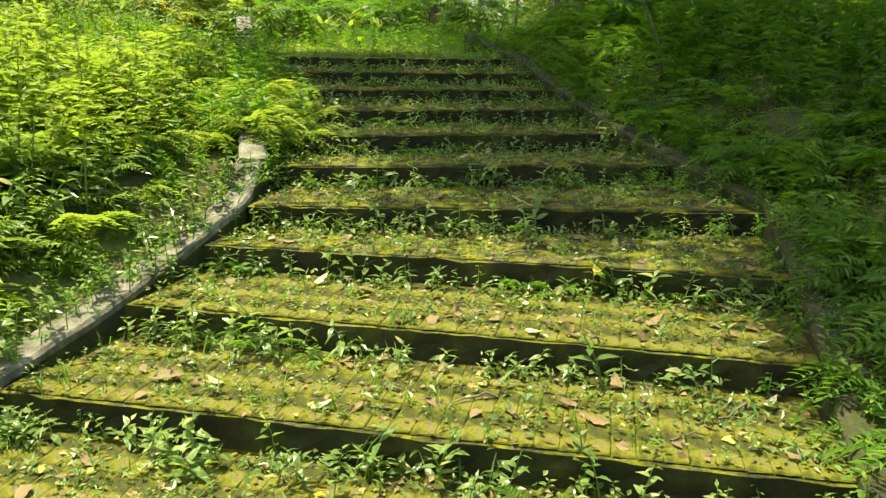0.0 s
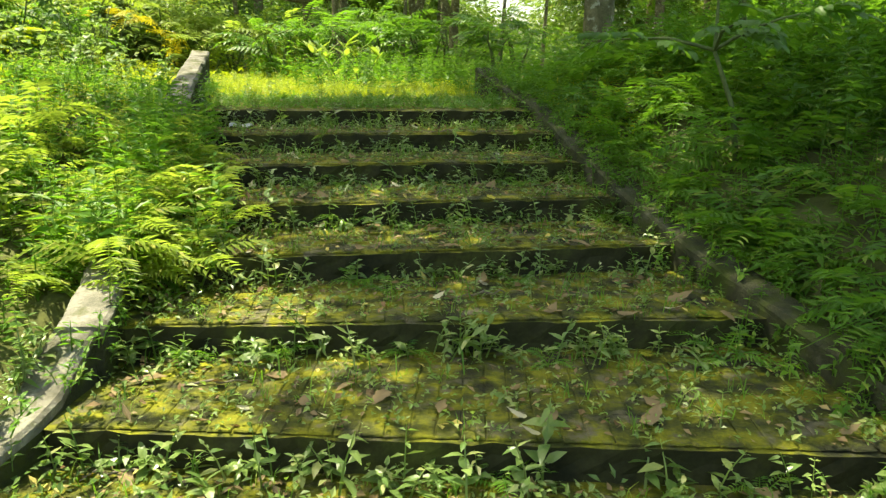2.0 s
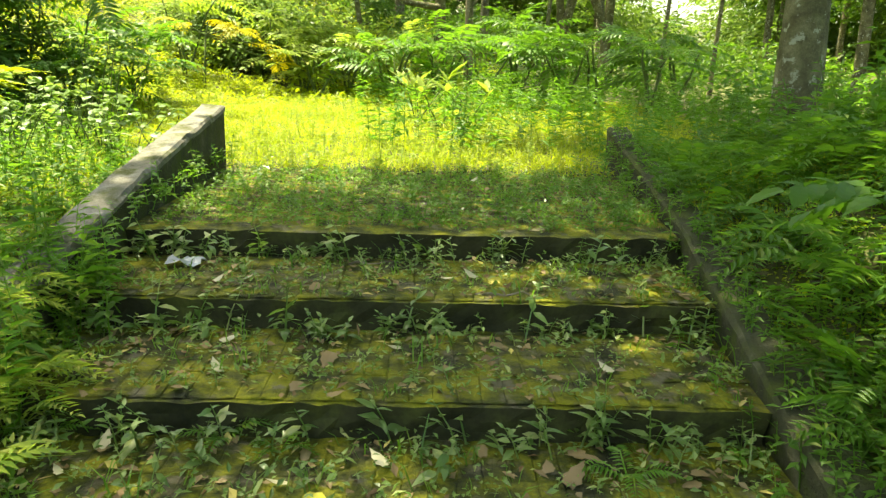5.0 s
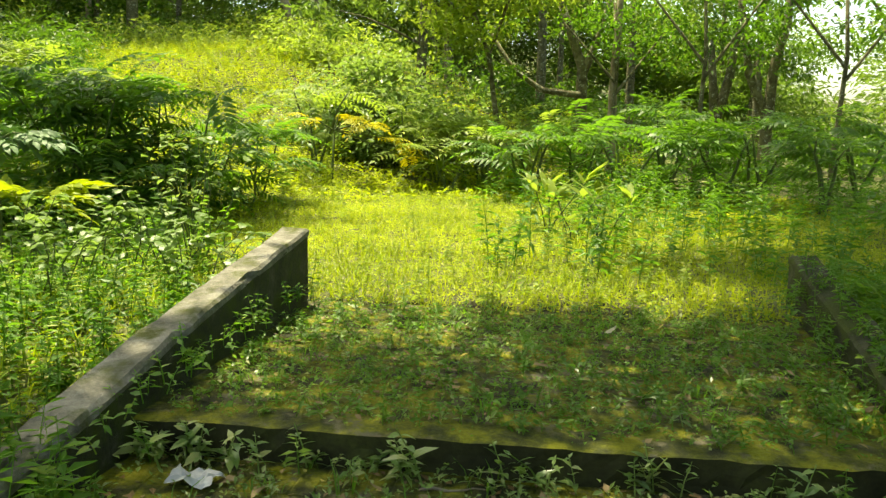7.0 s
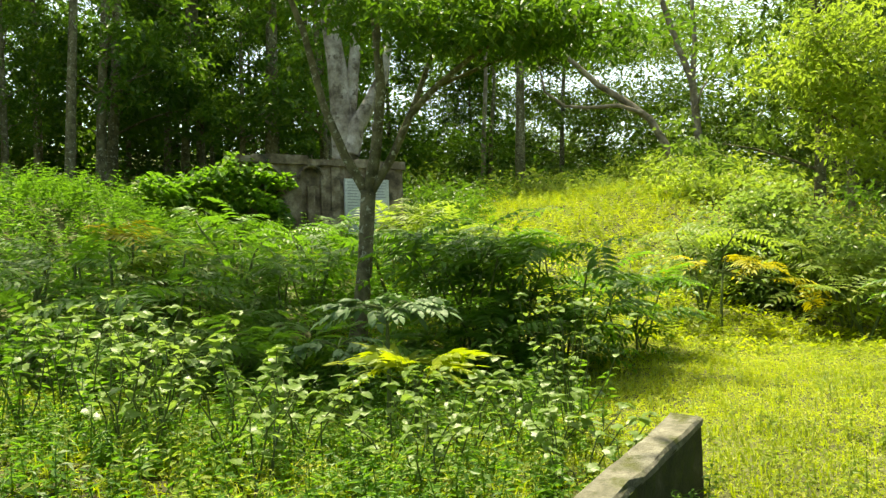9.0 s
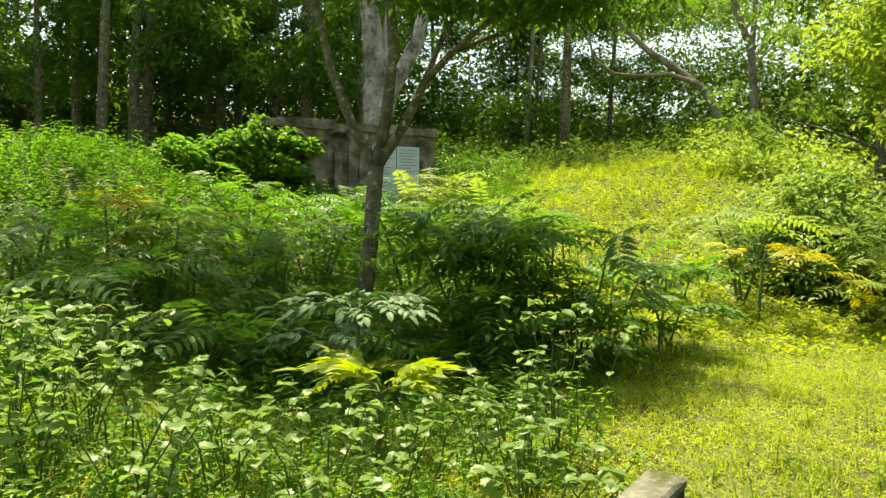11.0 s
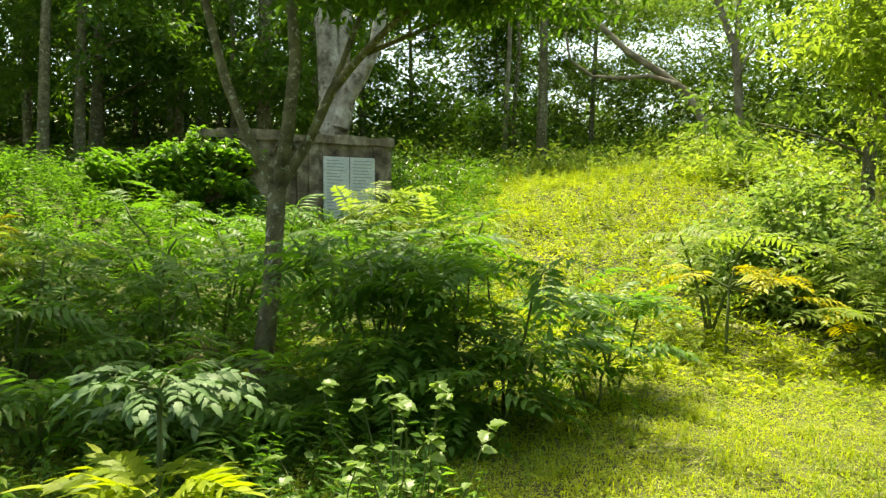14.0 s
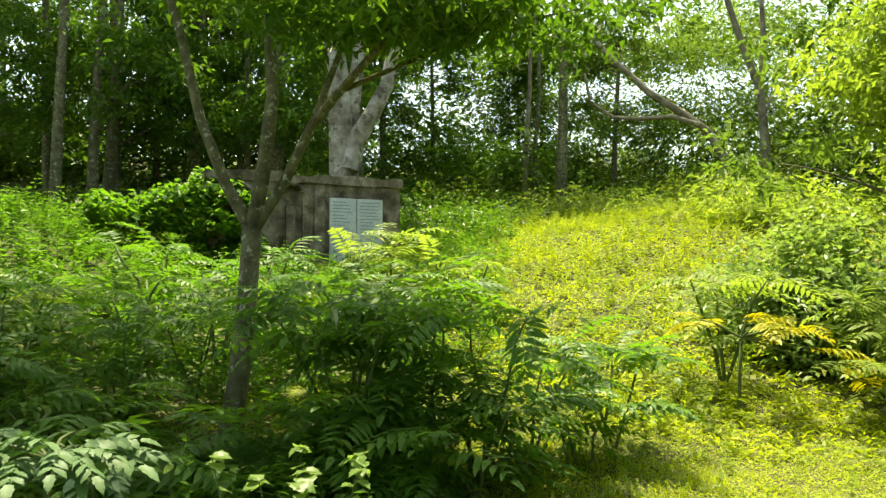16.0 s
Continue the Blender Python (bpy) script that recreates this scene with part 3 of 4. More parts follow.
for i in range(6000):
    a, r = rng.uniform(0, 6.2832), 7 + 33 * rng.uniform(0, 1) ** 0.8
    x, y = -0.2 + r * math.cos(a), 6.5 + r * math.sin(a)
    if wanted(x, y) and all((x - p) ** 2 + (y - q) ** 2 > (9 if -13 < math.degrees(math.atan2(-(x + 0.2), y - 6.5)) < 40 else 4.2) for p, q in forest_spots):
        forest_spots.append((x, y))
    if len(forest_spots) == 84:
        break
for i, (x, y) in enumerate(forest_spots):
    # towards the clearing the crowns get the leaf with sunlight in its colour
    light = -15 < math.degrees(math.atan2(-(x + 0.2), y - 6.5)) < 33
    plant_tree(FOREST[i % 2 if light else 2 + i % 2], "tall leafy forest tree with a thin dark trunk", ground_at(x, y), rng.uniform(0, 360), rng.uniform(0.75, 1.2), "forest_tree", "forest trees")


# the far wood behind them
CLUMP = [spray(850, 0.25, 0.11, 2.5, 0.45) for _ in range(3)]
far = []
for i in range(400):
    a, r = rng.uniform(math.radians(12), math.radians(172)), rng.uniform(32, 44)
    x, y = -0.2 + r * math.cos(a), 6.5 + r * math.sin(a)
    if -22 < math.degrees(math.atan2(-(x + 0.2), y - 6.5)) < -16:
        continue
    view = math.degrees(math.atan2(-(x + 0.2), y - 6.5))
    lift = rng.uniform(-1.0, 1.5) if i % 5 < 2 else rng.uniform(0, 13.0 if 30 < view < 90 else 9.0 if 3 < view else 4.0)
    far.append((x, y, float(land(x, y)) + lift))
# far wood: sunlit or darker leaf colour by bearing, in place of light
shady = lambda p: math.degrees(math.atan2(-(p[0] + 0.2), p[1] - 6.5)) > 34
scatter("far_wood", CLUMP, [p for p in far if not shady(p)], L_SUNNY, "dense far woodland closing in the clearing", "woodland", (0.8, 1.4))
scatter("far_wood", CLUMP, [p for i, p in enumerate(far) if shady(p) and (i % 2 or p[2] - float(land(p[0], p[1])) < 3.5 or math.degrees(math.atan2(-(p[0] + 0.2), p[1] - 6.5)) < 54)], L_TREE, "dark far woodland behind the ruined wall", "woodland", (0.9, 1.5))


# single trees that stand out
def single_tree(name, label, limbs, widths, bark, crowns, leaves=None):
    """A tree from its limbs in world places; the first limb is let down to the ground."""
    x, y, _ = limbs[0][0]
    foot = Vector(ground_at(x, y, 0.15))
    stems = []
    for j, (pts, w) in enumerate(zip(limbs, widths)):
        pts = [tuple(Vector(p) - foot) for p in pts]
        if j == 0:
            pts = [(0, 0, 0)] + pts
        n = len(pts)
        stems.append((pts, [w * (1 - 0.55 * i / (n - 1)) for i in range(n)]))
    own = [(tuple(Vector(c) - foot), r, n, s) for c, r, n, s in crowns]
    return plant_tree(tree_parts(stems, own, bark, leaves or L_TREE, 9), label, tuple(foot), name=name)


BENT1, BENT2 = [(-10.46, 33.35, 5.71), (-10.88, 33.17, 6.86), (-11.36, 32.97, 7.84), (-12.02, 32.68, 8.47), (-13.09, 32.15, 9.32), (-13.91, 31.70, 10.27), (-14.57, 31.32, 11.11), (-15.22, 30.92, 12.36)], [(-11.48, 32.59, 8.05), (-12.30, 32.21, 8.40), (-13.29, 31.70, 8.38), (-14.03, 31.29, 8.48), (-14.68, 30.90, 9.07), (-14.83, 30.81, 10.06)]
single_tree("leaning_tree", "leaning pale tree with a long level bough", [BENT1, BENT2], [0.18, 0.09], M_PALE, [(BENT1[-1], (2.2, 2.2, 1.2), 500, 0.2), (BENT2[-1], (1.6, 1.6, 1.0), 220, 0.18)])
TT1 = [(-10.40, 35.51, 5.87), (-10.42, 35.50, 7.57), (-10.54, 35.46, 9.58), (-11.01, 35.28, 11.05), (-11.47, 35.10, 12.75), (-11.80, 34.96, 14.24)]
TT2 = [(-10.54, 35.46, 9.48), (-10.41, 35.50, 11.18), (-10.45, 35.49, 12.81), (-10.39, 35.51, 14.42)]
single_tree("tall_tree", "tall pale tree dividing into upright limbs", [TT1, TT2, [(-10.42, 35.29, 8.44), (-10.15, 35.38, 9.21), (-9.63, 35.57, 9.85)]], [0.2, 0.12, 0.06], M_PALE, [(TT1[-1], (2.4, 2.4, 1.5), 600, 0.2), (TT2[-1], (2.2, 2.2, 1.5), 600, 0.2)])
single_tree("straight_tree", "straight grey trunk at the edge of the clearing", [[(-15.71, 30.60, 4.80), (-15.69, 30.61, 6.79), (-15.63, 30.65, 8.78), (-15.59, 30.67, 10.78), (-15.53, 30.71, 14.01)]], [0.25], M_BARK, [])
single_tree("straight_tree", "thin pale trunk among dark trees", [[(-18.54, 32.27, 5.69), (-18.46, 32.34, 8.12), (-18.33, 32.43, 10.56), (-18.27, 32.48, 15.28)]], [0.14], M_PALE, [])
single_tree("straight_tree", "thin grey trunk among dark trees", [[(-18.59, 32.86, 5.96), (-18.46, 32.95, 8.42), (-18.32, 33.05, 10.22), (-18.32, 33.05, 15.46)]], [0.13], M_BARK, [])
single_tree("big_pale_tree", "massive pale blotched tree with several upright limbs", [[(-14.80, 19.90, 4.98), (-14.82, 19.87, 5.87), (-14.85, 19.83, 6.70), (-14.91, 19.77, 7.94), (-15.02, 19.63, 9.19), (-15.15, 19.47, 10.86)], [(-14.58, 19.85, 5.57), (-14.45, 19.99, 6.33), (-14.20, 20.27, 6.95), (-13.96, 20.52, 7.64), (-13.82, 20.67, 8.89), (-13.91, 20.57, 10.56)], [(-14.86, 19.98, 6.31), (-14.74, 20.11, 7.28), (-14.65, 20.22, 8.40), (-14.60, 20.27, 10.66)]], [0.42, 0.26, 0.24], M_WHITE, [((-15.5, 20.5, 12.5), (3.2, 3.2, 2.0), 2200, 0.22)])
single_tree("crooked_tree", "small crooked tree with spreading grey limbs", [[(0.24, 21.60, 1.94), (0.20, 21.60, 2.93), (0.20, 21.60, 3.66), (-0.07, 21.60, 4.38), (-0.41, 21.59, 5.33)], [(0.20, 21.60, 3.48), (0.42, 21.60, 4.02), (0.64, 21.60, 4.61), (0.78, 21.59, 5.43)], [(0.21, 21.50, 3.05), (-0.64, 21.48, 3.16), (-1.27, 21.44, 3.58), (-1.78, 21.39, 4.36)]], [0.17, 0.1, 0.08], M_BARK, [((-0.4, 21.5, 4.8), (1.8, 1.8, 0.9), 800, 0.15), ((-1.9, 21.2, 3.6), (1.1, 1.1, 0.6), 400, 0.15)])
single_tree("straight_tree", "slim pale trunk behind the flowering herbs", [[(0.85, 20.59, 1.85), (0.84, 20.59, 3.24), (0.90, 20.59, 4.47), (0.92, 20.59, 5.57)]], [0.12], M_PALE, [])
single_tree("twin_tree", "dark tree dividing low into twin stems", [[(3.34, 23.36, 1.78), (3.32, 23.36, 2.63), (3.25, 23.37, 3.29), (3.12, 23.39, 4.58)], [(3.33, 23.36, 2.57), (3.58, 23.32, 3.54), (3.69, 23.30, 4.56), (3.81, 23.28, 5.56)]], [0.17, 0.13], M_BARK, [((3.0, 23.5, 5.0), (2.2, 2.2, 1.2), 1100, 0.17)])
single_tree("twin_tree", "dark slender tree with two rising stems", [[(3.99, 21.20, 1.55), (4.03, 21.19, 2.60), (4.08, 21.18, 3.63), (4.28, 21.13, 4.52), (4.27, 21.14, 5.40)], [(4.03, 21.19, 2.54), (3.61, 21.28, 3.52), (3.47, 21.30, 4.55), (3.22, 21.35, 5.46)]], [0.15, 0.1], M_BARK, [((4.2, 21.0, 4.6), (1.9, 1.9, 1.3), 1100, 0.16)])
for pts, w in (([(-21.03, 15.61, 5.31), (-21.00, 15.67, 7.62), (-20.94, 15.77, 10.87)], 0.18), ([(-22.22, 17.55, 5.59), (-22.15, 17.68, 8.14), (-22.09, 17.77, 11.74)], 0.2), ([(-18.64, 20.72, 5.85), (-18.61, 20.76, 8.98), (-18.58, 20.79, 12.13)], 0.26)):
    single_tree("straight_tree", "straight dark trunk at the edge of the wood", [pts + [(pts[-1][0], pts[-1][1], pts[-1][2] + 5)]], [w], M_BARK, [])
# ---- ruined wall with the white tablets ----
def box(bm, x0, x1, y0, y1, z0, z1, jit=0.0):
    vs = [bm.verts.new((x + rng.normal(0, jit) if jit else x, y, z)) for x in (x0, x1) for y in (y0, y1) for z in (z0, z1)]
    for q in ((0, 1, 3, 2), (4, 6, 7, 5), (0, 4, 5, 1), (2, 3, 7, 6), (0, 2, 6, 4), (1, 5, 7, 3)):
        bm.faces.new([vs[i] for i in q])


ruin = thing("ruined_wall", "weathered plaster wall with arched niches, stained black and brown", "wall")
ruin.matrix_basis = pose(-13.2, 18.07, 2.95, 0, 0, math.degrees(math.atan2(0.93, 0.36))) 
bm = bmesh.new()
box(bm, -2.5, 1.65, 0.12, 0.6, -0.3, 1.95)
part("wall_core", bm, M_STONE, ruin)
bm = bmesh.new()
arches = [(-1.85, 0.24, 1.62), (-0.8, 0.26, 1.66)]
xs = np.arange(-2.5, 1.651, 0.05)
for x in xs[:-1]:
    c = x + 0.025
    hole = [zt + math.sqrt(max(r * r - (c - a) ** 2, 0)) for a, r, zt in arches if abs(c - a) < r]
    if hole:
        box(bm, x, x + 0.05, 0.0, 0.12, hole[0], 2.0)
        box(bm, x, x + 0.05, 0.0, 0.12, -0.3, 0.55)
    else:
        box(bm, x, x + 0.05, 0.0, 0.12, -0.3, 2.0)
bmesh.ops.remove_doubles(bm, verts=bm.verts, dist=0.001)
part("arched_front", bm, M_STONE, ruin)
for a, r, zt in arches:
    g = Geo().add(*tube([(a + (r + 0.05) * math.cos(t), -0.02, zt + (r + 0.05) * math.sin(t)) for t in np.linspace(0, math.pi, 13)], [0.04] * 13, 6))
    solid("arch_moulding", *g.arrays(), M_STONE, ruin, smooth=True)
    bm = bmesh.new()
    box(bm, a - 0.09, a + 0.09, 0.02, 0.12, 0.55, 1.5)
    part("niche_slab", bm, M_STONE, ruin)
bm = bmesh.new()
for i in range(13):
    x0 = -2.55 + i * 0.327
    box(bm, x0, x0 + 0.325, -0.07, 0.66, 1.98 + rng.normal(0, 0.008), 2.16 + rng.normal(0, 0.03))
part("coping", bm, M_STONE, ruin, "crumbling coping streaked with lichen")
for i, x in enumerate((-0.2, 1.3)):
    bm = bmesh.new()
    box(bm, x - 0.11, x + 0.11, -0.05, 0.02, -0.3, 1.95)
    part("pilaster", bm, M_STONE, ruin)
tablets = thing("memorial_tablets", "pair of pale grey-white tablets with faint writing", "tablet")
tablets.matrix_basis = ruin.matrix_basis.copy()
for x0 in (0.0, 0.605):
    bm = bmesh.new()
    box(bm, x0, x0 + 0.585, -0.12, -0.052, 0.35, 1.69)
    bmesh.ops.bevel(bm, geom=bm.edges[:], offset=0.008, segments=1, affect="EDGES")
    tab = part("tablet", bm, M_PANEL, tablets)
    for j in range(17):
        bm = bmesh.new()
        z = 1.6 - j * 0.07
        box(bm, x0 + 0.06, x0 + 0.06 + rng.uniform(0.25, 0.46), -0.1235, -0.1195, z, z + 0.018)
        part("writing_line", bm, M_INK, tab)
bm = bmesh.new()
box(bm, 0.585, 0.605, -0.11, -0.052, 0.3, 1.72)
part("divider", bm, M_STONE, tablets)


scatter("creeper", [spray(620, 0.16, 0.14, 0.62) for _ in range(3)], [(-14.3, 14.8, 3.9), (-14.6, 15.1, 4.3), (-14.2, 15.5, 4.2), (-14.6, 14.2, 3.9), (-13.9, 15.9, 3.7), (-14.4, 14.7, 3.3), (-14.0, 15.4, 3.2), (-14.0, 16.2, 4.2), (-13.9, 16.4, 3.5), (-14.2, 15.9, 4.6)], L_WEED, "broad-leaved creeper smothering the end of the ruined wall", "creeper", (0.8, 1.1))


# ---- shrubs with parts of their own ----
def leaf_meshes(name, makers, material):
    return [mesh_of(name, *m, material) for m in makers]


def crest_shrub(label, at, height, spread, leaves, meshes, stems=3, size=1.0, name="shrub", low=0.35, up=0.2, stem_material=None, thick=1.0):
    """A shrub with bare forking stems and large compound leaves held out at the ends."""
    t = thing(name, label, "shrub", at, "")
    tips = []
    for s in range(stems):
        a = s * 6.28 / stems + rng.uniform(-0.5, 0.5)
        d = spread * rng.uniform(0.25, 0.6)
        tip = (math.cos(a) * d, math.sin(a) * d, height * rng.uniform(0.75, 1.0))
        pts = bend((rng.normal(0, 0.03), rng.normal(0, 0.03), -0.05), tip, 0.1 * height, 4, 0.02)
        solid("stem", *tube(pts, [w * size * thick for w in (0.03, 0.026, 0.022, 0.017, 0.012)], 6), stem_material or M_STEM, t, smooth=True)
        tips.append(pts)
    for i in range(leaves):
        pts = tips[i % stems]
        q = rng.uniform(low, 1.0) if i >= stems * 4 else 1.0
        k = q * (len(pts) - 1)
        j = min(int(k), len(pts) - 2)
        p = Vector(pts[j]).lerp(Vector(pts[j + 1]), k - j)
        ob = new("leaf", meshes[int(rng.integers(len(meshes)))])
        ob.parent = t
        sc = size * rng.uniform(0.75, 1.2) * spread
        ob.matrix_basis = Matrix.Translation(p) @ Euler((rng.normal(0, 0.2), -rng.normal(up, 0.22), rng.uniform(0, 6.2832))).to_matrix().to_4x4() @ Matrix.Scale(sc, 4)
    return t


PINNATE = [frond(0.85, 9, 0.22, 0.062, 0.22, True) for _ in range(4)]
# one leaf shape, coloured as shaded, plain, yellowed and, below, as sunlit
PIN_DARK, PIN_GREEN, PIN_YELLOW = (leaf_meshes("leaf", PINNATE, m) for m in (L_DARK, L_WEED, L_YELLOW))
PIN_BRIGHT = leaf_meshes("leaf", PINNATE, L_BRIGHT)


def toothed(length, width):
    """A broad toothed leaf with a folded midrib."""
    n = 7
    v, f = [(0, 0, 0)], []
    for i in range(1, n + 1):
        t = i / n
        w = width * 0.5 * math.sin(math.pi * min(0.12 + t * 0.86, 1)) * (1.12 if i % 2 else 0.86)
        z = -0.3 * length * t * t
        v += [(length * t, 0, z), (length * (t - 0.06), w, z + 0.16 * w), (length * (t - 0.06), -w, z + 0.16 * w)]
    for i in range(n):
        a = 0 if i == 0 else 3 * i - 2
        b = 3 * i + 1
        if i == 0:
            f += [(0, b, b + 1), (0, b + 2, b)]
        else:
            f += [(a, b, b + 1), (a, b + 1, a + 1), (a, b + 2, b), (a, a + 2, b + 2)]
    return np.array(v), np.array(f)


BROAD = [toothed(0.13, 0.12) for _ in range(3)]
BROAD_PALE = leaf_meshes("leaf", BROAD, L_PALE)


def g3(x, y):
    return ground_at(x, y, 0.02)


def aralia(length, pairs, size, width, arch=0.12):
    """A compound leaf along x with broad toothed leaflets that hang a little."""
    g = Geo()
    at = lambda t: np.array((length * t, 0, length * (arch * 2.0 * t - arch * 3.0 * t * t)))
    g.add(*tube([at(0), at(0.5), at(1)], [0.005, 0.004, 0.002], 4))
    for i in range(pairs):
        t = 0.34 + 0.62 * i / pairs
        for side in (1, -1):
            v, f = toothed(size * rng.uniform(0.8, 1.15) * (1.1 - 0.3 * t), width * rng.uniform(0.85, 1.1))
            g.add(turned(v, side * (1.2 - 0.4 * t) + rng.normal(0, 0.1), rng.normal(-0.2, 0.15), rng.normal(0, 0.2), 1.0, at(t)), f)
    v, f = toothed(size * 1.1, width)
    g.add(turned(v, 0, -0.3, 0, 1.0, at(0.98)), f)
    return g.arrays()


ARALIA = [aralia(0.55, 5, 0.17, 0.085) for _ in range(4)]
ARALIA_GREY = leaf_meshes("leaf", ARALIA, L_GREY)
ARALIA_GREEN = leaf_meshes("leaf", ARALIA, L_WEED)
ROSETTE = leaf_meshes("leaf", [aralia(0.5, 6, 0.2, 0.05, 0.35) for _ in range(3)], L_LAWN)


def umbrella_plant(name, label, foot, stalk, arms, leaves, meshes, size, rise=0.0, width=0.02):
    """A bare stalk that forks into arms, each with a flat spread of compound leaves. arms: ends, seen from the foot."""
    t = thing(name, label, "shrub", foot)
    knot = Vector(stalk[-1])
    solid("stem", *tube([(0, 0, -0.05)] + stalk, [width * (1.3 - 0.5 * i / len(stalk)) for i in range(len(stalk) + 1)], 7), M_STEM, t, smooth=True)
    for e in arms:
        solid("branch", *tube(bend(knot, e, 0.03, 4, 0.006), [width * w for w in (0.8, 0.7, 0.6, 0.5, 0.35)], 6), M_STEM, t, smooth=True)
    for i in range(leaves):
        e = Vector(arms[i % len(arms)])
        p = knot.lerp(e, rng.uniform(0.55, 1.0))
        away = math.atan2(e.y - knot.y, e.x - knot.x) + rng.normal(0, 1.1)
        ob = new("leaf", meshes[int(rng.integers(len(meshes)))])
        ob.parent = t
        ob.matrix_basis = Matrix.Translation(p) @ Euler((rng.normal(0, 0.15), -rng.normal(rise, 0.16), away)).to_matrix().to_4x4() @ Matrix.Scale(size * rng.uniform(0.75, 1.2), 4)
    return t


# young flat-topped saplings on the shaded bank
for x, y, h, n, size in ((1.92, 3.98, 0.66, 26, 0.62), (2.75, 5.3, 1.15, 26, 0.8), (3.3, 3.9, 1.0, 22, 0.8), (3.5, 6.6, 1.3, 24, 0.9)):
    foot = g3(x, y)
    umbrella_plant("sapling", "young green-stemmed sapling forking into flat leafy arms", foot, [(-0.05, 0.03, h * 0.5), (-0.16, 0.1, h)], [(-0.62, 0.38, h + 0.06), (0.2, -0.15, h + 0.2), (-0.15, 0.12, h + 0.38), (0.1, 0.5, h + 0.12), (-0.3, -0.3, h + 0.12)], n, ARALIA_GREEN, size, 0.08, 0.015)


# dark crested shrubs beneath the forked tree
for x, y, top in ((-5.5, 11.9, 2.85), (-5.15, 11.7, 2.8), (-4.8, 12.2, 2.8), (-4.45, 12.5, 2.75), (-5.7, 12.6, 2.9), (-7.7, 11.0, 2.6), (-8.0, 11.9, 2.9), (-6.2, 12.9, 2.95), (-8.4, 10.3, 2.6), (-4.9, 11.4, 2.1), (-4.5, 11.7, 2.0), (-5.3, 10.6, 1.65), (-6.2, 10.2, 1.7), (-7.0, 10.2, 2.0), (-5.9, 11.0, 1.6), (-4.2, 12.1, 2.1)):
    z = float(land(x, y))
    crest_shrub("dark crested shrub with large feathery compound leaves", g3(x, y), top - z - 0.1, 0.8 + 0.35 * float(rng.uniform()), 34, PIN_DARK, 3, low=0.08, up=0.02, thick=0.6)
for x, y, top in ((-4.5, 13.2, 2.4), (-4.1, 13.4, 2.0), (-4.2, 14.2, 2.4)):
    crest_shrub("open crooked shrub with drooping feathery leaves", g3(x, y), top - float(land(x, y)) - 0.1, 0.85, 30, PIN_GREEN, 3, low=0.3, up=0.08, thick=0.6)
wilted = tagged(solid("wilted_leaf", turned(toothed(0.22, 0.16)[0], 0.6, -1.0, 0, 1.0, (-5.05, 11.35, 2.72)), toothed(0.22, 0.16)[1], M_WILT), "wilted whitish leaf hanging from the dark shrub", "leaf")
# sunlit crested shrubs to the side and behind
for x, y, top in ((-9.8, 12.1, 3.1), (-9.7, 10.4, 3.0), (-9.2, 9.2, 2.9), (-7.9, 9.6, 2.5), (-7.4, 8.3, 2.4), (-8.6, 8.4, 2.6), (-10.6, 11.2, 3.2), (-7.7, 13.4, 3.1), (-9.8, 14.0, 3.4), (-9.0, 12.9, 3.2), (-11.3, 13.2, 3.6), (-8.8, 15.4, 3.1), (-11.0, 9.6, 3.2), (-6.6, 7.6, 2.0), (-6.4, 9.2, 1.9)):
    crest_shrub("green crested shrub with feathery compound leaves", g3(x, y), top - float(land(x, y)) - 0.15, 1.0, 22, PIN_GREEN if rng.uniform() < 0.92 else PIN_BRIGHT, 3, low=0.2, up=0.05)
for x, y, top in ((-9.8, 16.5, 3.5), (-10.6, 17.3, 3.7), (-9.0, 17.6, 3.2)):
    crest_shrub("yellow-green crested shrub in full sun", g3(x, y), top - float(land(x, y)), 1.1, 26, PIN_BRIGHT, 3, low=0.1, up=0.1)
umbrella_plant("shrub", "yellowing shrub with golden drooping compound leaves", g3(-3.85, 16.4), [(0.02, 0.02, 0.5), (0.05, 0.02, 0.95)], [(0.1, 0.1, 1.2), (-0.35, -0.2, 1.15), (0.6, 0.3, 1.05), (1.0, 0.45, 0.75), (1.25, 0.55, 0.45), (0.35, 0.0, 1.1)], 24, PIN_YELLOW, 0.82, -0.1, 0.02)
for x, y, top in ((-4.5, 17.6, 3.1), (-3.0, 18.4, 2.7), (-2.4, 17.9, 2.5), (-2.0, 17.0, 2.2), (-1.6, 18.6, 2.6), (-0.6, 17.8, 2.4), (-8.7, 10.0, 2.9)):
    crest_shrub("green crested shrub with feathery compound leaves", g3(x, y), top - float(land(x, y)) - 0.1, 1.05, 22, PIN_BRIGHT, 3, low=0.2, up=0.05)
crest_shrub("yellowing shrub with golden compound leaves", g3(-9.4, 9.9), 1.6, 1.0, 8, PIN_YELLOW, 2, low=0.75, up=0.1)

# grey-green, yellow and pale leafy plants near the platform
for x, y, h, n, size in ((-4.0, 8.8, 1.0, 30, 0.66), (-5.3, 9.6, 0.6, 12, 0.6)):
    umbrella_plant("broadleaf_plant", "grey-green plant with a flat spread of broad toothed leaflets", g3(x, y), [(0.02, 0.0, h * 0.5), (0.0, 0.02, h)], [(0.22 * math.cos(a), 0.22 * math.sin(a), h + 0.1 - 0.04 * (q % 2)) for q, a in enumerate(np.arange(6) * 1.05)], n, ARALIA_GREY, size, -0.02, 0.016)
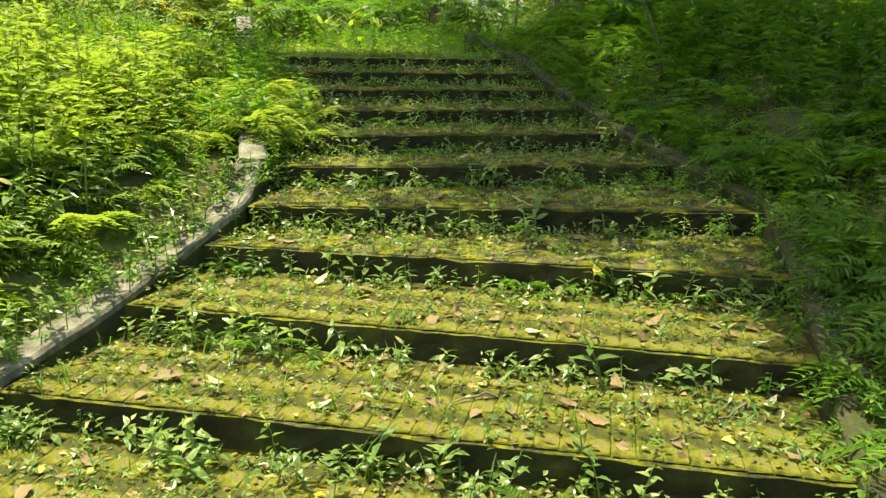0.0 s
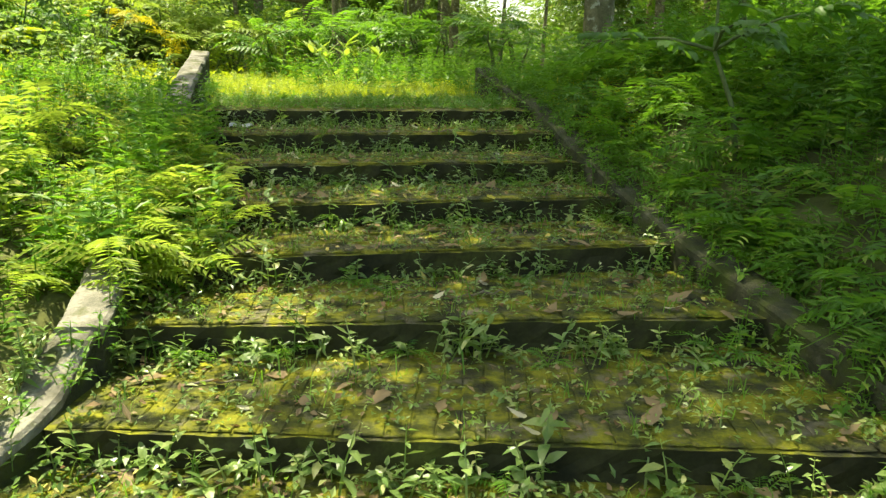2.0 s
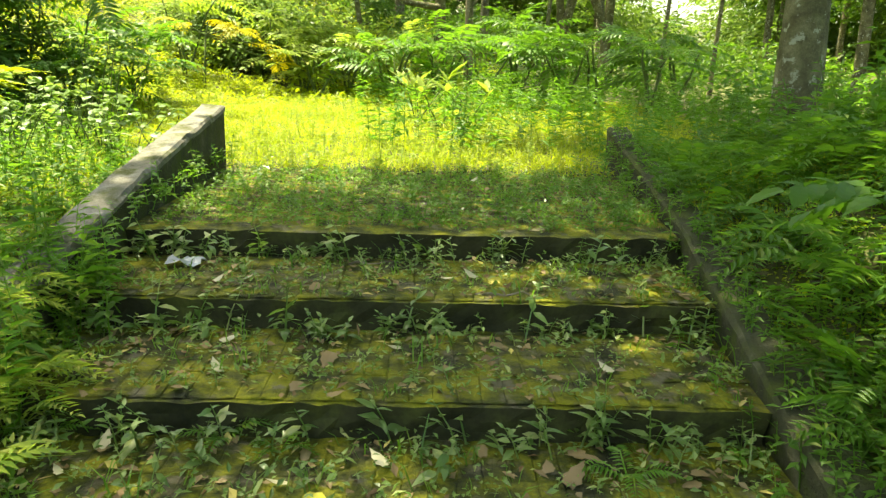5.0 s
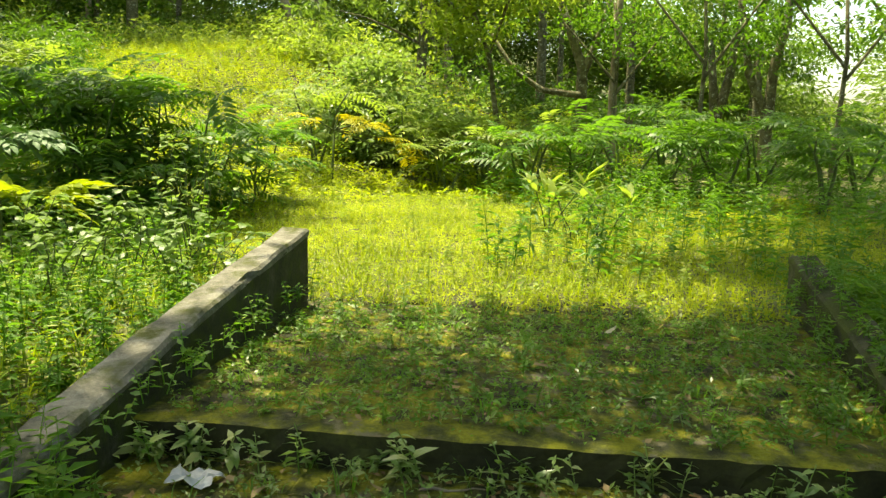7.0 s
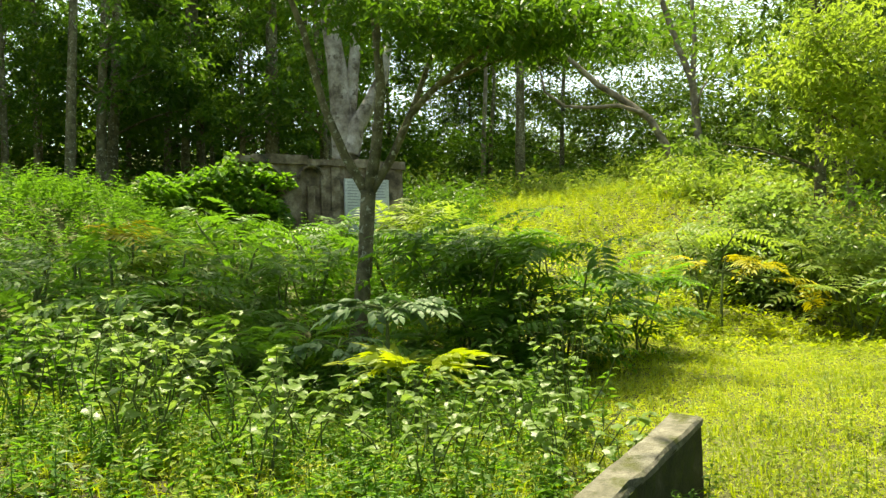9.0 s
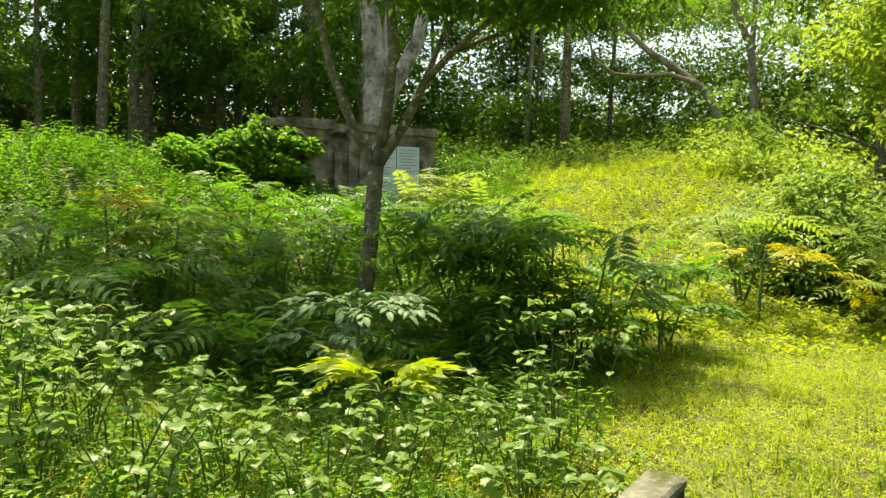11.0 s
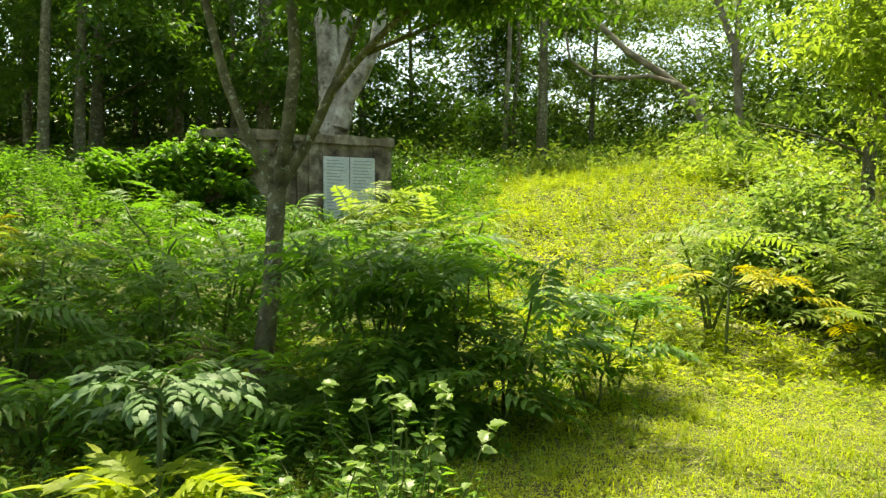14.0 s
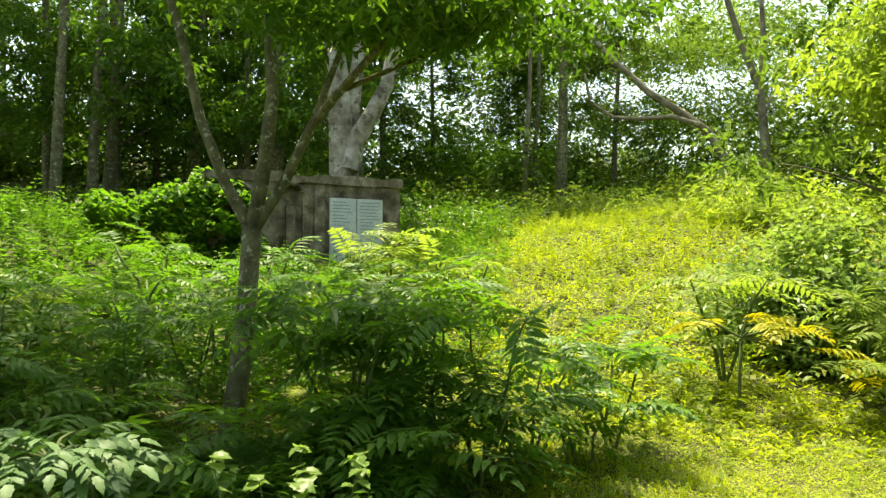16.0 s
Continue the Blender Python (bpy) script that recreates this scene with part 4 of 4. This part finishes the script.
umbrella_plant("rosette_plant", "yellow-green plant with a rosette of long narrow leaves", g3(-3.5, 8.5), [(0.0, 0.02, 0.25), (0.02, 0.0, 0.46)], [(0.12 * math.cos(a), 0.12 * math.sin(a), 0.54) for a in np.arange(5) * 1.26], 17, ROSETTE, 0.85, 0.5, 0.014)
pale_spots = [(-4.24, 6.79, 0.9), (-4.5, 7.2, 0.85), (-4.14, 7.0, 0.8), (-3.9, 6.5, 0.75), (-3.4, 6.9, 0.7), (-3.59, 6.52, 0.7), (-3.21, 7.21, 0.6), (-3.0, 6.7, 0.55), (-2.97, 7.52, 0.6), (-2.7, 7.81, 0.6), (-2.95, 8.3, 0.6), (-2.85, 8.75, 0.68), (-2.72, 9.35, 1.16), (-2.66, 9.25, 1.08), (-2.8, 9.0, 0.85), (-2.42, 8.5, 0.55), (-2.1, 8.1, 0.45), (-1.94, 8.5, 0.4), (-4.9, 7.4, 0.85), (-5.2, 6.9, 0.9), (-5.6, 7.3, 0.9), (-3.6, 7.5, 0.5), (-2.5, 7.3, 0.45), (-4.7, 6.4, 0.85)]
for x, y, h in pale_spots:
    crest_shrub("pale-leaved herb with broad soft heart-shaped leaves", g3(x, y), h, 0.7, 60, BROAD_PALE, 5, 0.78, "broad_herb", 0.3, 0.05, thick=0.25)
for x, y, h in ((-0.1, 11.6, 0.62), (0.15, 11.4, 0.55), (0.45, 11.0, 0.5)):
    crest_shrub("upright canna-like herb with glossy pointed leaves", g3(x, y), h, 0.8, 16, leaf_meshes("leaf", [toothed(0.4, 0.11)], L_BRIGHT), 3, 0.8, "tall_herb", 0.3, 0.9, thick=0.4)

# ---- ground plants, joined ----
HERB = [weed(rng.uniform(0.12, 0.28), 10, 0.06, 0.024, False) for _ in range(6)]
TALL = [weed(rng.uniform(0.3, 0.6), 18, 0.1, 0.034, False, lean=0.12) for _ in range(5)]
LOW = [tuft(4, 0.055, 0.026, 0.06) for _ in range(6)]
BLADE = [blades(6, 0.12, 0.006, 0.04) for _ in range(5)]
FERN = [fern(7, 0.5) for _ in range(4)]
SPRIG = [weed(rng.uniform(0.06, 0.18), 8, 0.058, 0.024, lean=0.35) for _ in range(8)]
RAW = [weed(rng.uniform(0.06, 0.18), 8, 0.06, 0.026, False, lean=0.35) for _ in range(8)]
BUSH = [spray(420, 0.11, 0.05, 0.8) for _ in range(4)]


def spots(n, x0, x1, y0, y1, keep):
    p = np.column_stack([rng.uniform(x0, x1, n), rng.uniform(y0, y1, n)])
    return p[keep(p[:, 0], p[:, 1])]


def clear_of_stairs(x, y):
    return (x < edge_left(y) - 0.22) | (x > edge_right(y) + 0.22) | (y > END)


def lawn(x, y):
    """The open grassy strip from the platform up the hill."""
    view = np.degrees(np.arctan2(-(x + 0.2), y - 6.5))
    edge = 5 * np.sin(1.1 * x + 0.7 * y) + 4 * np.sin(2.3 * y - 1.9 * x)
    return (y > END) & (view + edge > 3) & (view + 0.5 * edge < 37)


meadow = lambda x, y: clear_of_stairs(x, y) & (y > 4)
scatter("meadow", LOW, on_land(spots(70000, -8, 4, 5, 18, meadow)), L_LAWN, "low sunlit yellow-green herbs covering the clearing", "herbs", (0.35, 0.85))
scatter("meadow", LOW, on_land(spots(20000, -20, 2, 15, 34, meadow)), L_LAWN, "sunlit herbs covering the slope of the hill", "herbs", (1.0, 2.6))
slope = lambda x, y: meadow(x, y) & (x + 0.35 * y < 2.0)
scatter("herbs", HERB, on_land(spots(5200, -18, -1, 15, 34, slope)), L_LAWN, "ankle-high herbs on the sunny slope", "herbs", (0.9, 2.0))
scatter("herbs", TALL, on_land(spots(1500, -19, -1, 14, 35, slope)), L_BRIGHT, "taller leafy herbs scattered over the slope", "herbs", (0.5, 1.2))
scatter("bushes", [spray(520, 0.12, 0.06, 0.8) for _ in range(3)], on_land(spots(90, -20, -5, 28, 36, lambda x, y: np.abs(y - 31.5 - 1.5 * np.sin(x)) < 2.2), 0.1), L_BRIGHT, "sunlit bushes along the top of the slope", "bushes", (0.8, 1.9))
scatter("herbs", TALL, on_land(spots(1300, -18.5, -11.5, 9.0, 14.8, meadow)), L_WEED, "weeds covering the grassy mound", "herbs", (0.6, 1.2))
scatter("grass", BLADE, on_land(spots(5500, -6, 3, 6, 14, meadow)), L_LAWN, "fine grass blades in the sunny clearing", "grass", (0.6, 1.3))
scatter("herbs", HERB, on_land(spots(3600, -7, 4, 6, 17, lambda x, y: meadow(x, y) & (~lawn(x, y) | (rng.uniform(0, 1, len(x)) < 0.25)) & (x < 1))), L_BRIGHT, "small leafy herbs standing in the meadow", "herbs", (0.45, 1.1))
thick = lambda x, y: clear_of_stairs(x, y) & ~lawn(x, y) & ((y > 9) | (x < -4.5))
scatter("undergrowth", TALL, on_land(spots(3300, -16, 5, 5, 22, thick)), L_WEED, "knee-high weeds between the shrubs", "undergrowth", (0.6, 1.3))
scatter("undergrowth", TALL, on_land(spots(2000, -24, -7, 10, 24, thick)), L_WEED, "sunlit weeds on the slope below the ruined wall", "undergrowth", (0.9, 1.8))
left = lambda x, y: (x < edge_left(y) - 0.2)
right = lambda x, y: (x > edge_right(y) + 0.2)
# banks: left takes the leaf coloured as sunlit, right the plain weed leaf
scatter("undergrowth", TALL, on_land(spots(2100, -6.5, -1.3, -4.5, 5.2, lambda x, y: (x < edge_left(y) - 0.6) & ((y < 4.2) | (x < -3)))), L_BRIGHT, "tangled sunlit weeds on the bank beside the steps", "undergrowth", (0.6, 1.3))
scatter("undergrowth", HERB + RAW, on_land(spots(7000, -5.0, -1.3, -3, 8.2, lambda x, y: x < edge_left(y) - 0.3)), L_WEED, "low tangled herbs along the edging wall", "undergrowth", (0.6, 1.2))
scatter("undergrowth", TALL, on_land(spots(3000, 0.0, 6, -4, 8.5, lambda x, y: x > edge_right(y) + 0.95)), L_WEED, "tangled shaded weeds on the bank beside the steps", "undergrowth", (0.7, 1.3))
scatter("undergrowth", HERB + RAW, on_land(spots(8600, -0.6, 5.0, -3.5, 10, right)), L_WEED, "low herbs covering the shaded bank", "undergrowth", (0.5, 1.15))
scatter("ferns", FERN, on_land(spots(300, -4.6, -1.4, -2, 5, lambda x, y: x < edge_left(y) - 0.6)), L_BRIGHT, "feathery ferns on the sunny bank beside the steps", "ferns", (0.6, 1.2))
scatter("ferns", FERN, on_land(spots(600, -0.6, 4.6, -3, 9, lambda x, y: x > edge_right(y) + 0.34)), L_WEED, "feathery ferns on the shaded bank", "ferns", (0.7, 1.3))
wood_edge = lambda x, y: ((np.hypot(x + 0.2, y - 6.5) > 17) & (~lawn(x, y) | (np.hypot(x + 0.2, y - 6.5) > 28)))
behind_wall = lambda x, y: wood_edge(x, y) & ~((x > -17) & (x < -8) & (y < 21.5))
scatter("bushes", BUSH, on_land(spots(380, -24, 10, 14, 36, behind_wall), 0.1), L_TREE, "leafy bushes along the edge of the wood", "bushes", (0.9, 2.0))
scatter("bushes", BUSH, on_land(spots(64, 3.6, 11, -4, 15, lambda x, y: x > 3.6)), L_WEED, "dark bushes under the trees beside the steps", "bushes", (0.6, 1.4))
scatter("bushes", [spray(1500, 0.075, 0.055, 1.0) for _ in range(3)], on_land([(-4.2, 20.3), (-4.6, 19.9), (-3.6, 19.8), (-3.3, 20.2), (-5.0, 20.8), (-2.6, 20.9), (-3.8, 21.2)], 0.0), L_PALE, "mounds of broad-leaved creeper smothering low bushes", "bushes", (1.3, 2.0))

mound = [(-4.2 + 1.0 * math.cos(a) * q, 20.4 + 0.8 * math.sin(a) * q, 3.35 - 1.5 * q) for q, n in ((0.1, 1), (0.6, 5), (1.1, 9)) for a in np.arange(n) * 6.28 / n]
scatter("creeper", [spray(1000, 0.1, 0.085, 0.8) for _ in range(3)], mound, L_PALE, "broad-leaved creeper draped over a tall bush", "creeper", (0.9, 1.15))


def along(line, tops, n, off):
    """Places along a wall, on its top and at its sides."""
    q, z = resample(line, tops, 0.05)
    i = rng.integers(0, len(q), n)
    d = rng.normal(0, off, n)
    return np.column_stack([q[i, 0] + d, q[i, 1] + rng.normal(0, 0.05, n), z[i] - np.where(np.abs(d) > 0.08, 0.08 + 0.1 * rng.uniform(0, 1, n), 0.005)])


hidden = along(r_line, r_tops, 1150, 0.17)
scatter("wall_weeds", SPRIG + HERB, hidden[hidden[:, 1] < 8.3], L_WEED, "weeds smothering the shaded edging wall", "weeds", (0.4, 0.85))
scatter("wall_ferns", FERN, along([(x + 0.2, y) for x, y in r_line[:14]], r_tops[:14], 46, 0.06), L_WEED, "ferns hanging over the shaded edging wall", "ferns", (0.5, 0.9))
scatter("wall_weeds", HERB + SPRIG + TALL[:2], along([(-1.45, 3.2), (-1.44, 4.2), (-1.44, 5.7)], [0.66, 0.86, 1.14], 760, 0.16), L_WEED, "weeds smothering the middle of the parapet", "weeds", (0.6, 1.0))
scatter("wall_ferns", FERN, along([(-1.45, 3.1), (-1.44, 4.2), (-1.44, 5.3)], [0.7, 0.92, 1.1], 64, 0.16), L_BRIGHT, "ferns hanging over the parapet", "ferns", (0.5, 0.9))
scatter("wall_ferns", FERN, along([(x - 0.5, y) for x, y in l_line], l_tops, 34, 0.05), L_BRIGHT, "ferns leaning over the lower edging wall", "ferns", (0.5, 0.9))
scatter("herbs", HERB + SPRIG, on_land(spots(5200, -6, -1.5, -2.4, 2.2, lambda x, y: (x < edge_left(y) - 0.6))), L_SPRIG, "pale low herbs on the sunny bank", "herbs", (0.9, 2.1))
scatter("ferns", [fern(6, 0.42) for _ in range(3)], on_land(spots(420, -5.0, -1.5, -1.6, 2.5, lambda x, y: (x < edge_left(y) - 0.66) & (x > edge_left(y) - 1.9))), L_SPRIG, "pale ferns leaning over the sunny edging wall", "ferns", (0.6, 1.15))
scatter("wall_weeds", SPRIG + HERB, along([(x - 0.06, y) for x, y in l_line], l_tops, 210, 0.1), L_SPRIG, "weeds creeping over the lower edging wall", "weeds", (0.5, 1.1))
foot_l = [(x + 0.06, y) for x, y in LEFT[2:]] + [(-1.3, 7.0), (-1.3, 8.0)]
scatter("wall_weeds", SPRIG + HERB, along(foot_l, [k * RISE + 0.1 for k in KS[2:]] + [1.27, 1.27], 190, 0.05), L_WEED, "weeds rooted at the foot of the wall", "weeds", (0.4, 0.9))

# ---- plants and litter on the stairs ----
def stair_spots(n, k0, k1, back=None):
    """Places on the treads; back: how near the next riser they keep (0 front, 1 back)."""
    out = []
    for _ in range(n):
        k = int(rng.integers(k0, k1 + 1))
        i = k - FIRST
        l0, r0 = np.array(LEFT[i]), np.array(RIGHT[i])
        l1, r1 = (np.array(LEFT[i + 1]), np.array(RIGHT[i + 1])) if k < LAST else (np.array((-1.35, END)), np.array((1.45, END)))
        t = rng.uniform(0.04, 0.97) if back is None else 1 - abs(rng.normal(0, back))
        t = min(max(t, 0.03), 0.97)
        s = rng.uniform(0.02, 0.98)
        p = (l0 * (1 - s) + r0 * s) * (1 - t) + (l1 * (1 - s) + r1 * s) * t
        out.append((p[0], p[1], k * RISE))
    return np.array(out)


scatter("step_weeds", SPRIG, stair_spots(520, -3, 8, 0.13), L_SPRIG, "small leafy weeds rooted at the foot of the risers", "weeds", (0.55, 1.35))
scatter("step_weeds", SPRIG, stair_spots(420, -3, 9), L_SPRIG, "small weeds scattered on the mossy treads", "weeds", (0.3, 0.75))
scatter("step_weeds", SPRIG + LOW * 2, stair_spots(2000, 9, 9), L_WEED, "low weeds spreading over the platform", "weeds", (0.3, 0.7))
scatter("step_grass", BLADE, stair_spots(520, -3, 9), L_WEED, "thin grass growing in the joints of the steps", "grass", (0.4, 1.0))
scatter("step_weeds", HERB, stair_spots(90, -3, 9, 0.15), L_SPRIG, "taller herbs against the risers", "weeds", (0.5, 0.95))
scatter("step_ferns", [fern(4, 0.22) for _ in range(3)], stair_spots(30, -2, 6, 0.2), L_WEED, "little ferns sprouting on the steps", "ferns", (0.7, 1.2))

BIT = [leaf(rng.uniform(0.02, 0.055), rng.uniform(0.01, 0.026), 0.1, fine=False) for _ in range(8)]
scatter("leaf_litter", BIT, stair_spots(3800, -3, 9) + (0, 0, 0.012), M_DEAD, "crumbled dry leaf litter strewn over the moss", "litter", (0.6, 1.3), 0.35)
SPROUT = [tuft(4, 0.028, 0.014, 0.018) for _ in range(6)]
scatter("sprouts", SPROUT, stair_spots(3600, -3, 9) + (0, 0, 0.004), L_SPRIG, "tiny green sprouts growing in the moss", "sprouts", (0.6, 1.4))
dry = [mesh_of("fallen_leaf", *toothed(0.1, 0.05), M_DEAD), mesh_of("fallen_leaf", *leaf(0.13, 0.05, 0.1), M_DEAD), mesh_of("fallen_leaf", *toothed(0.075, 0.055), M_DEAD)]
M_WAN = leaf_material("bleached_leaf", (0.34, 0.3, 0.2), (0.58, 0.53, 0.4), (0.66, 0.62, 0.5), (0.3, 0.26, 0.15), 0.6, 0.12, 3.0)
wan = mesh_of("fallen_leaf", *toothed(0.085, 0.038), M_WAN)
gold = mesh_of("fallen_leaf", *toothed(0.11, 0.06), L_YELLOW)
for i, (x, y, z) in enumerate(stair_spots(280, -3, 9)):
    ob = new("fallen_leaf", gold if i % 14 == 0 else wan if i % 6 == 1 else dry[i % 3])
    ob.matrix_basis = pose(x, y, z + 0.018, rng.normal(0, 7) + (180 if i % 2 else 0), rng.normal(0, 7), rng.uniform(0, 360)) @ Matrix.Scale(rng.uniform(0.55, 1.2), 4)
    tagged(ob, "yellow fallen leaf on the moss" if i % 14 == 0 else "bleached pale fallen leaf on the moss" if i % 6 == 1 else "dry brown fallen leaf on the moss", "leaf", "fallen leaves")
for i, (x, y, z) in enumerate(stair_spots(22, -3, 8)):
    a, l = rng.uniform(0, 6.28), rng.uniform(0.12, 0.35)
    pts = bend((x, y, z + 0.006), (x + l * math.cos(a), y + 0.25 * l * math.sin(a), z + 0.012), 0.01, 5, 0.012)
    tagged(solid("twig", *tube(pts, [0.006, 0.006, 0.005, 0.004, 0.003, 0.002], 5), M_STICK, smooth=True), "thin dry twig lying on the steps", "twig", "twigs")
bm = bmesh.new()
bmesh.ops.create_grid(bm, x_segments=9, y_segments=7, size=0.07)
for q in bm.verts:
    q.co.z = 0.02 * abs(math.sin(31 * q.co.x + 17 * q.co.y)) + rng.uniform(0, 0.02)
    q.co.x *= 1.2 + rng.normal(0, 0.08)
    q.co.y *= 0.8
scrap = part("plastic_scrap", bm, M_PAPER)
scrap.location = (-1.0, 5.9, 8 * RISE + 0.012)
tagged(scrap, "crumpled whitish plastic scrap on the step", "litter")

# ---- shrubs and young trees where the wood begins ----
for x, y, h in ((-0.6, 16.4, 1.0), (0.2, 17.0, 1.1), (0.9, 16.2, 1.1), (1.6, 17.2, 1.2), (2.3, 16.0, 1.1), (3.0, 17.0, 1.3), (0.4, 18.6, 1.4), (1.8, 18.8, 1.5), (3.6, 15.4, 1.2), (4.4, 16.6, 1.4)):
    crest_shrub("green crested shrub at the edge of the wood", g3(x, y), h, 1.05, 24, PIN_GREEN, 3, low=0.15, up=0.05)
for x, y, h, w in ((0.8, 20.5, 3.6, 1.5), (2.4, 19.6, 4.2, 1.6), (4.6, 18.6, 4.0, 1.6), (6.2, 20.2, 4.6, 1.8)):
    z = float(land(x, y))
    single_tree("young_tree", "young leafy tree at the edge of the wood", [[(x, y, z + 0.6), (x + 0.1, y, z + h * 0.6), (x, y + 0.1, z + h)], [(x + 0.1, y, z + h * 0.5), (x + w * 0.7, y + 0.2, z + h * 0.85)], [(x + 0.1, y, z + h * 0.55), (x - w * 0.7, y - 0.2, z + h * 0.9)]], [0.06, 0.035, 0.035], M_BARK, [((x, y, z + h), (w, w, 1.0), 1300, 0.13), ((x + w * 0.6, y, z + h * 0.75), (w * 0.6, w * 0.6, 0.6), 500, 0.13)], L_WEED)

# two trees added to block sun and sky on the right side
for x, y, hubs in ((7.4, 11.6, [((-4.6, 0.6, 7.4), (2.4, 2.2, 0.8), 4200, 0.24), ((-2.2, 0.0, 7.6), (2.2, 2.4, 0.8), 3000, 0.24), ((-6.0, 2.6, 7.4), (1.7, 2.0, 0.7), 2600, 0.24), ((-5.6, 6.0, 7.8), (2.4, 2.0, 0.8), 2600, 0.24)]), (8.2, 1.4, [((-4.6, 0.6, 7.2), (2.8, 4.0, 0.9), 5200, 0.26), ((-5.4, -2.2, 7.2), (1.2, 1.8, 0.6), 1500, 0.24)])):
    stems = [([(0, 0, 0), (0.05, 0, 2.2), (-0.1, 0.1, 4.4), (-0.6, 0.2, 6.0)], [0.2, 0.16, 0.13, 0.1])] + [([(-0.6, 0.2, 6.0), (0.5 * c[0] - 0.4, 0.5 * c[1], 6.8), c], [0.08, 0.06, 0.02]) for c, _, _, _ in hubs]
    plant_tree(tree_parts(stems, hubs, M_BARK, L_TREE), "tall tree added beside the steps to cast shade", ground_at(x, y), name="shade_tree")

scatter("herbs", HERB, on_land(spots(1500, -5.6, -2.4, 8.6, 11.8, lambda x, y: (x + 0.6 * (y - 10.2) < -3.2 + 0.3 * np.sin(5 * y)))), L_WEED, "soft green herbs in the shade at the foot of the shrubs", "herbs", (0.5, 1.2))

# ---- leafy tree at the far side of the lawn ----
single_tree("leaf_tree", "young tree with drooping light green leaves", [[(-1.5, 20.6, 2.2), (-1.7, 20.2, 3.8), (-2.2, 19.6, 5.2), (-2.9, 18.9, 6.2)], [(-1.7, 20.2, 3.8), (-1.2, 19.8, 5.0), (-0.8, 19.6, 6.2)], [(-1.9, 19.9, 4.4), (-2.8, 19.2, 4.9), (-3.3, 18.7, 5.0)]], [0.07, 0.045, 0.035], M_BARK, [((-3.1, 18.8, 5.6), (0.8, 0.9, 0.8), 1100, 0.15), ((-2.3, 19.2, 5.9), (1.3, 1.2, 1.2), 2200, 0.15), ((-2.0, 19.5, 4.5), (1.2, 1.0, 0.8), 1500, 0.15), ((-0.8, 19.6, 5.6), (1.3, 1.2, 1.2), 1600, 0.15)], L_BRIGHT)

# ---- bricks of the treads ----
def brick_mesh(w, d, seed):
    """A worn brick with a slightly cupped, uneven top."""
    r = np.random.default_rng(seed)
    v, f = [], []
    us, ws = (-0.5, -0.44, 0.0, 0.44, 0.5), (-0.5, -0.48, -0.16, 0.16, 0.48, 0.5)
    for j, b in enumerate(ws):
        for i, a in enumerate(us):
            rim = i in (0, 4) or j in (0, 5)
            v.append((a * w + (0 if not rim else r.normal(0, 0.0015)), b * d + (0 if not rim else r.normal(0, 0.002)), (-0.004 if rim else 0.0) + r.normal(0, 0.0009)))
    for j in range(5):
        for i in range(4):
            q = j * 5 + i
            f += [(q, q + 1, q + 6), (q, q + 6, q + 5)]
    return np.array(v), np.array(f)


BRICKS = [brick_mesh(0.0795, 0.208, 40 + q) for q in range(5)]
brick = [mesh_of("brick", v, f, M_MOSS) for v, f in BRICKS]
rest = Geo()
for i, k in enumerate(KS):
    if k < -4 or k == LAST:
        continue
    l0, r0 = np.array(LEFT[i]), np.array(RIGHT[i])
    l1, r1 = (np.array(LEFT[i + 1]), np.array(RIGHT[i + 1])) if k < LAST else (np.array((-1.35, END)), np.array((1.45, END)))
    across = (r0 - l0) / np.linalg.norm(r0 - l0)
    depth = np.array((-across[1], across[0]))
    turn = math.atan2(across[1], across[0])
    n = int(np.linalg.norm(r0 - l0) / 0.081)
    for row in range(10):
        for c in range(n):
            p = l0 + across * (0.03 + (c + 0.5) * 0.081) + depth * (0.02 + 0.1025 + row * 0.21)
            ahead = l1 + (r1 - l1) * ((p[0] - l1[0]) / (r1[0] - l1[0]))
            if p[1] + 0.1 > ahead[1] or p[0] < edge_left(p[1]) + 0.03 or p[0] > edge_right(p[1]) - 0.03 or rng.uniform() < 0.015:
                continue
            m = pose(p[0], p[1], k * RISE + 0.0035 + rng.normal(0, 0.0006), rng.normal(0, 0.25), rng.normal(0, 0.35), math.degrees(turn) + rng.normal(0, 0.5))
            q = int(rng.integers(0, 5))
            if -1 <= k <= 1:
                ob = new("brick", brick[q])
                ob.parent = stairs
                ob.matrix_basis = m
            else:
                rest.add(BRICKS[q][0] @ np.array(m.to_3x3()).T + np.array(m.translation), BRICKS[q][1])
tagged(solid("bricks", *rest.arrays(), M_MOSS, stairs), kind="stuff")

# ---- the wood behind the leaning tree ----
screen = []
for i in range(36):
    a, r = math.radians(17.5 + 19.0 * (i % 12) / 11 + 0.7 * (i // 12)), 37.0 + 2.0 * ((i * 5) % 3)
    x, y = -0.2 - r * math.sin(a), 6.5 + r * math.cos(a)
    screen.append((x, y, float(land(x, y)) + (0.6, 3.4, 6.2)[i // 12]))
scatter("far_wood", CLUMP, screen, L_SUNNY, "leafy woodland behind the leaning tree", "woodland", (0.75, 1.05))
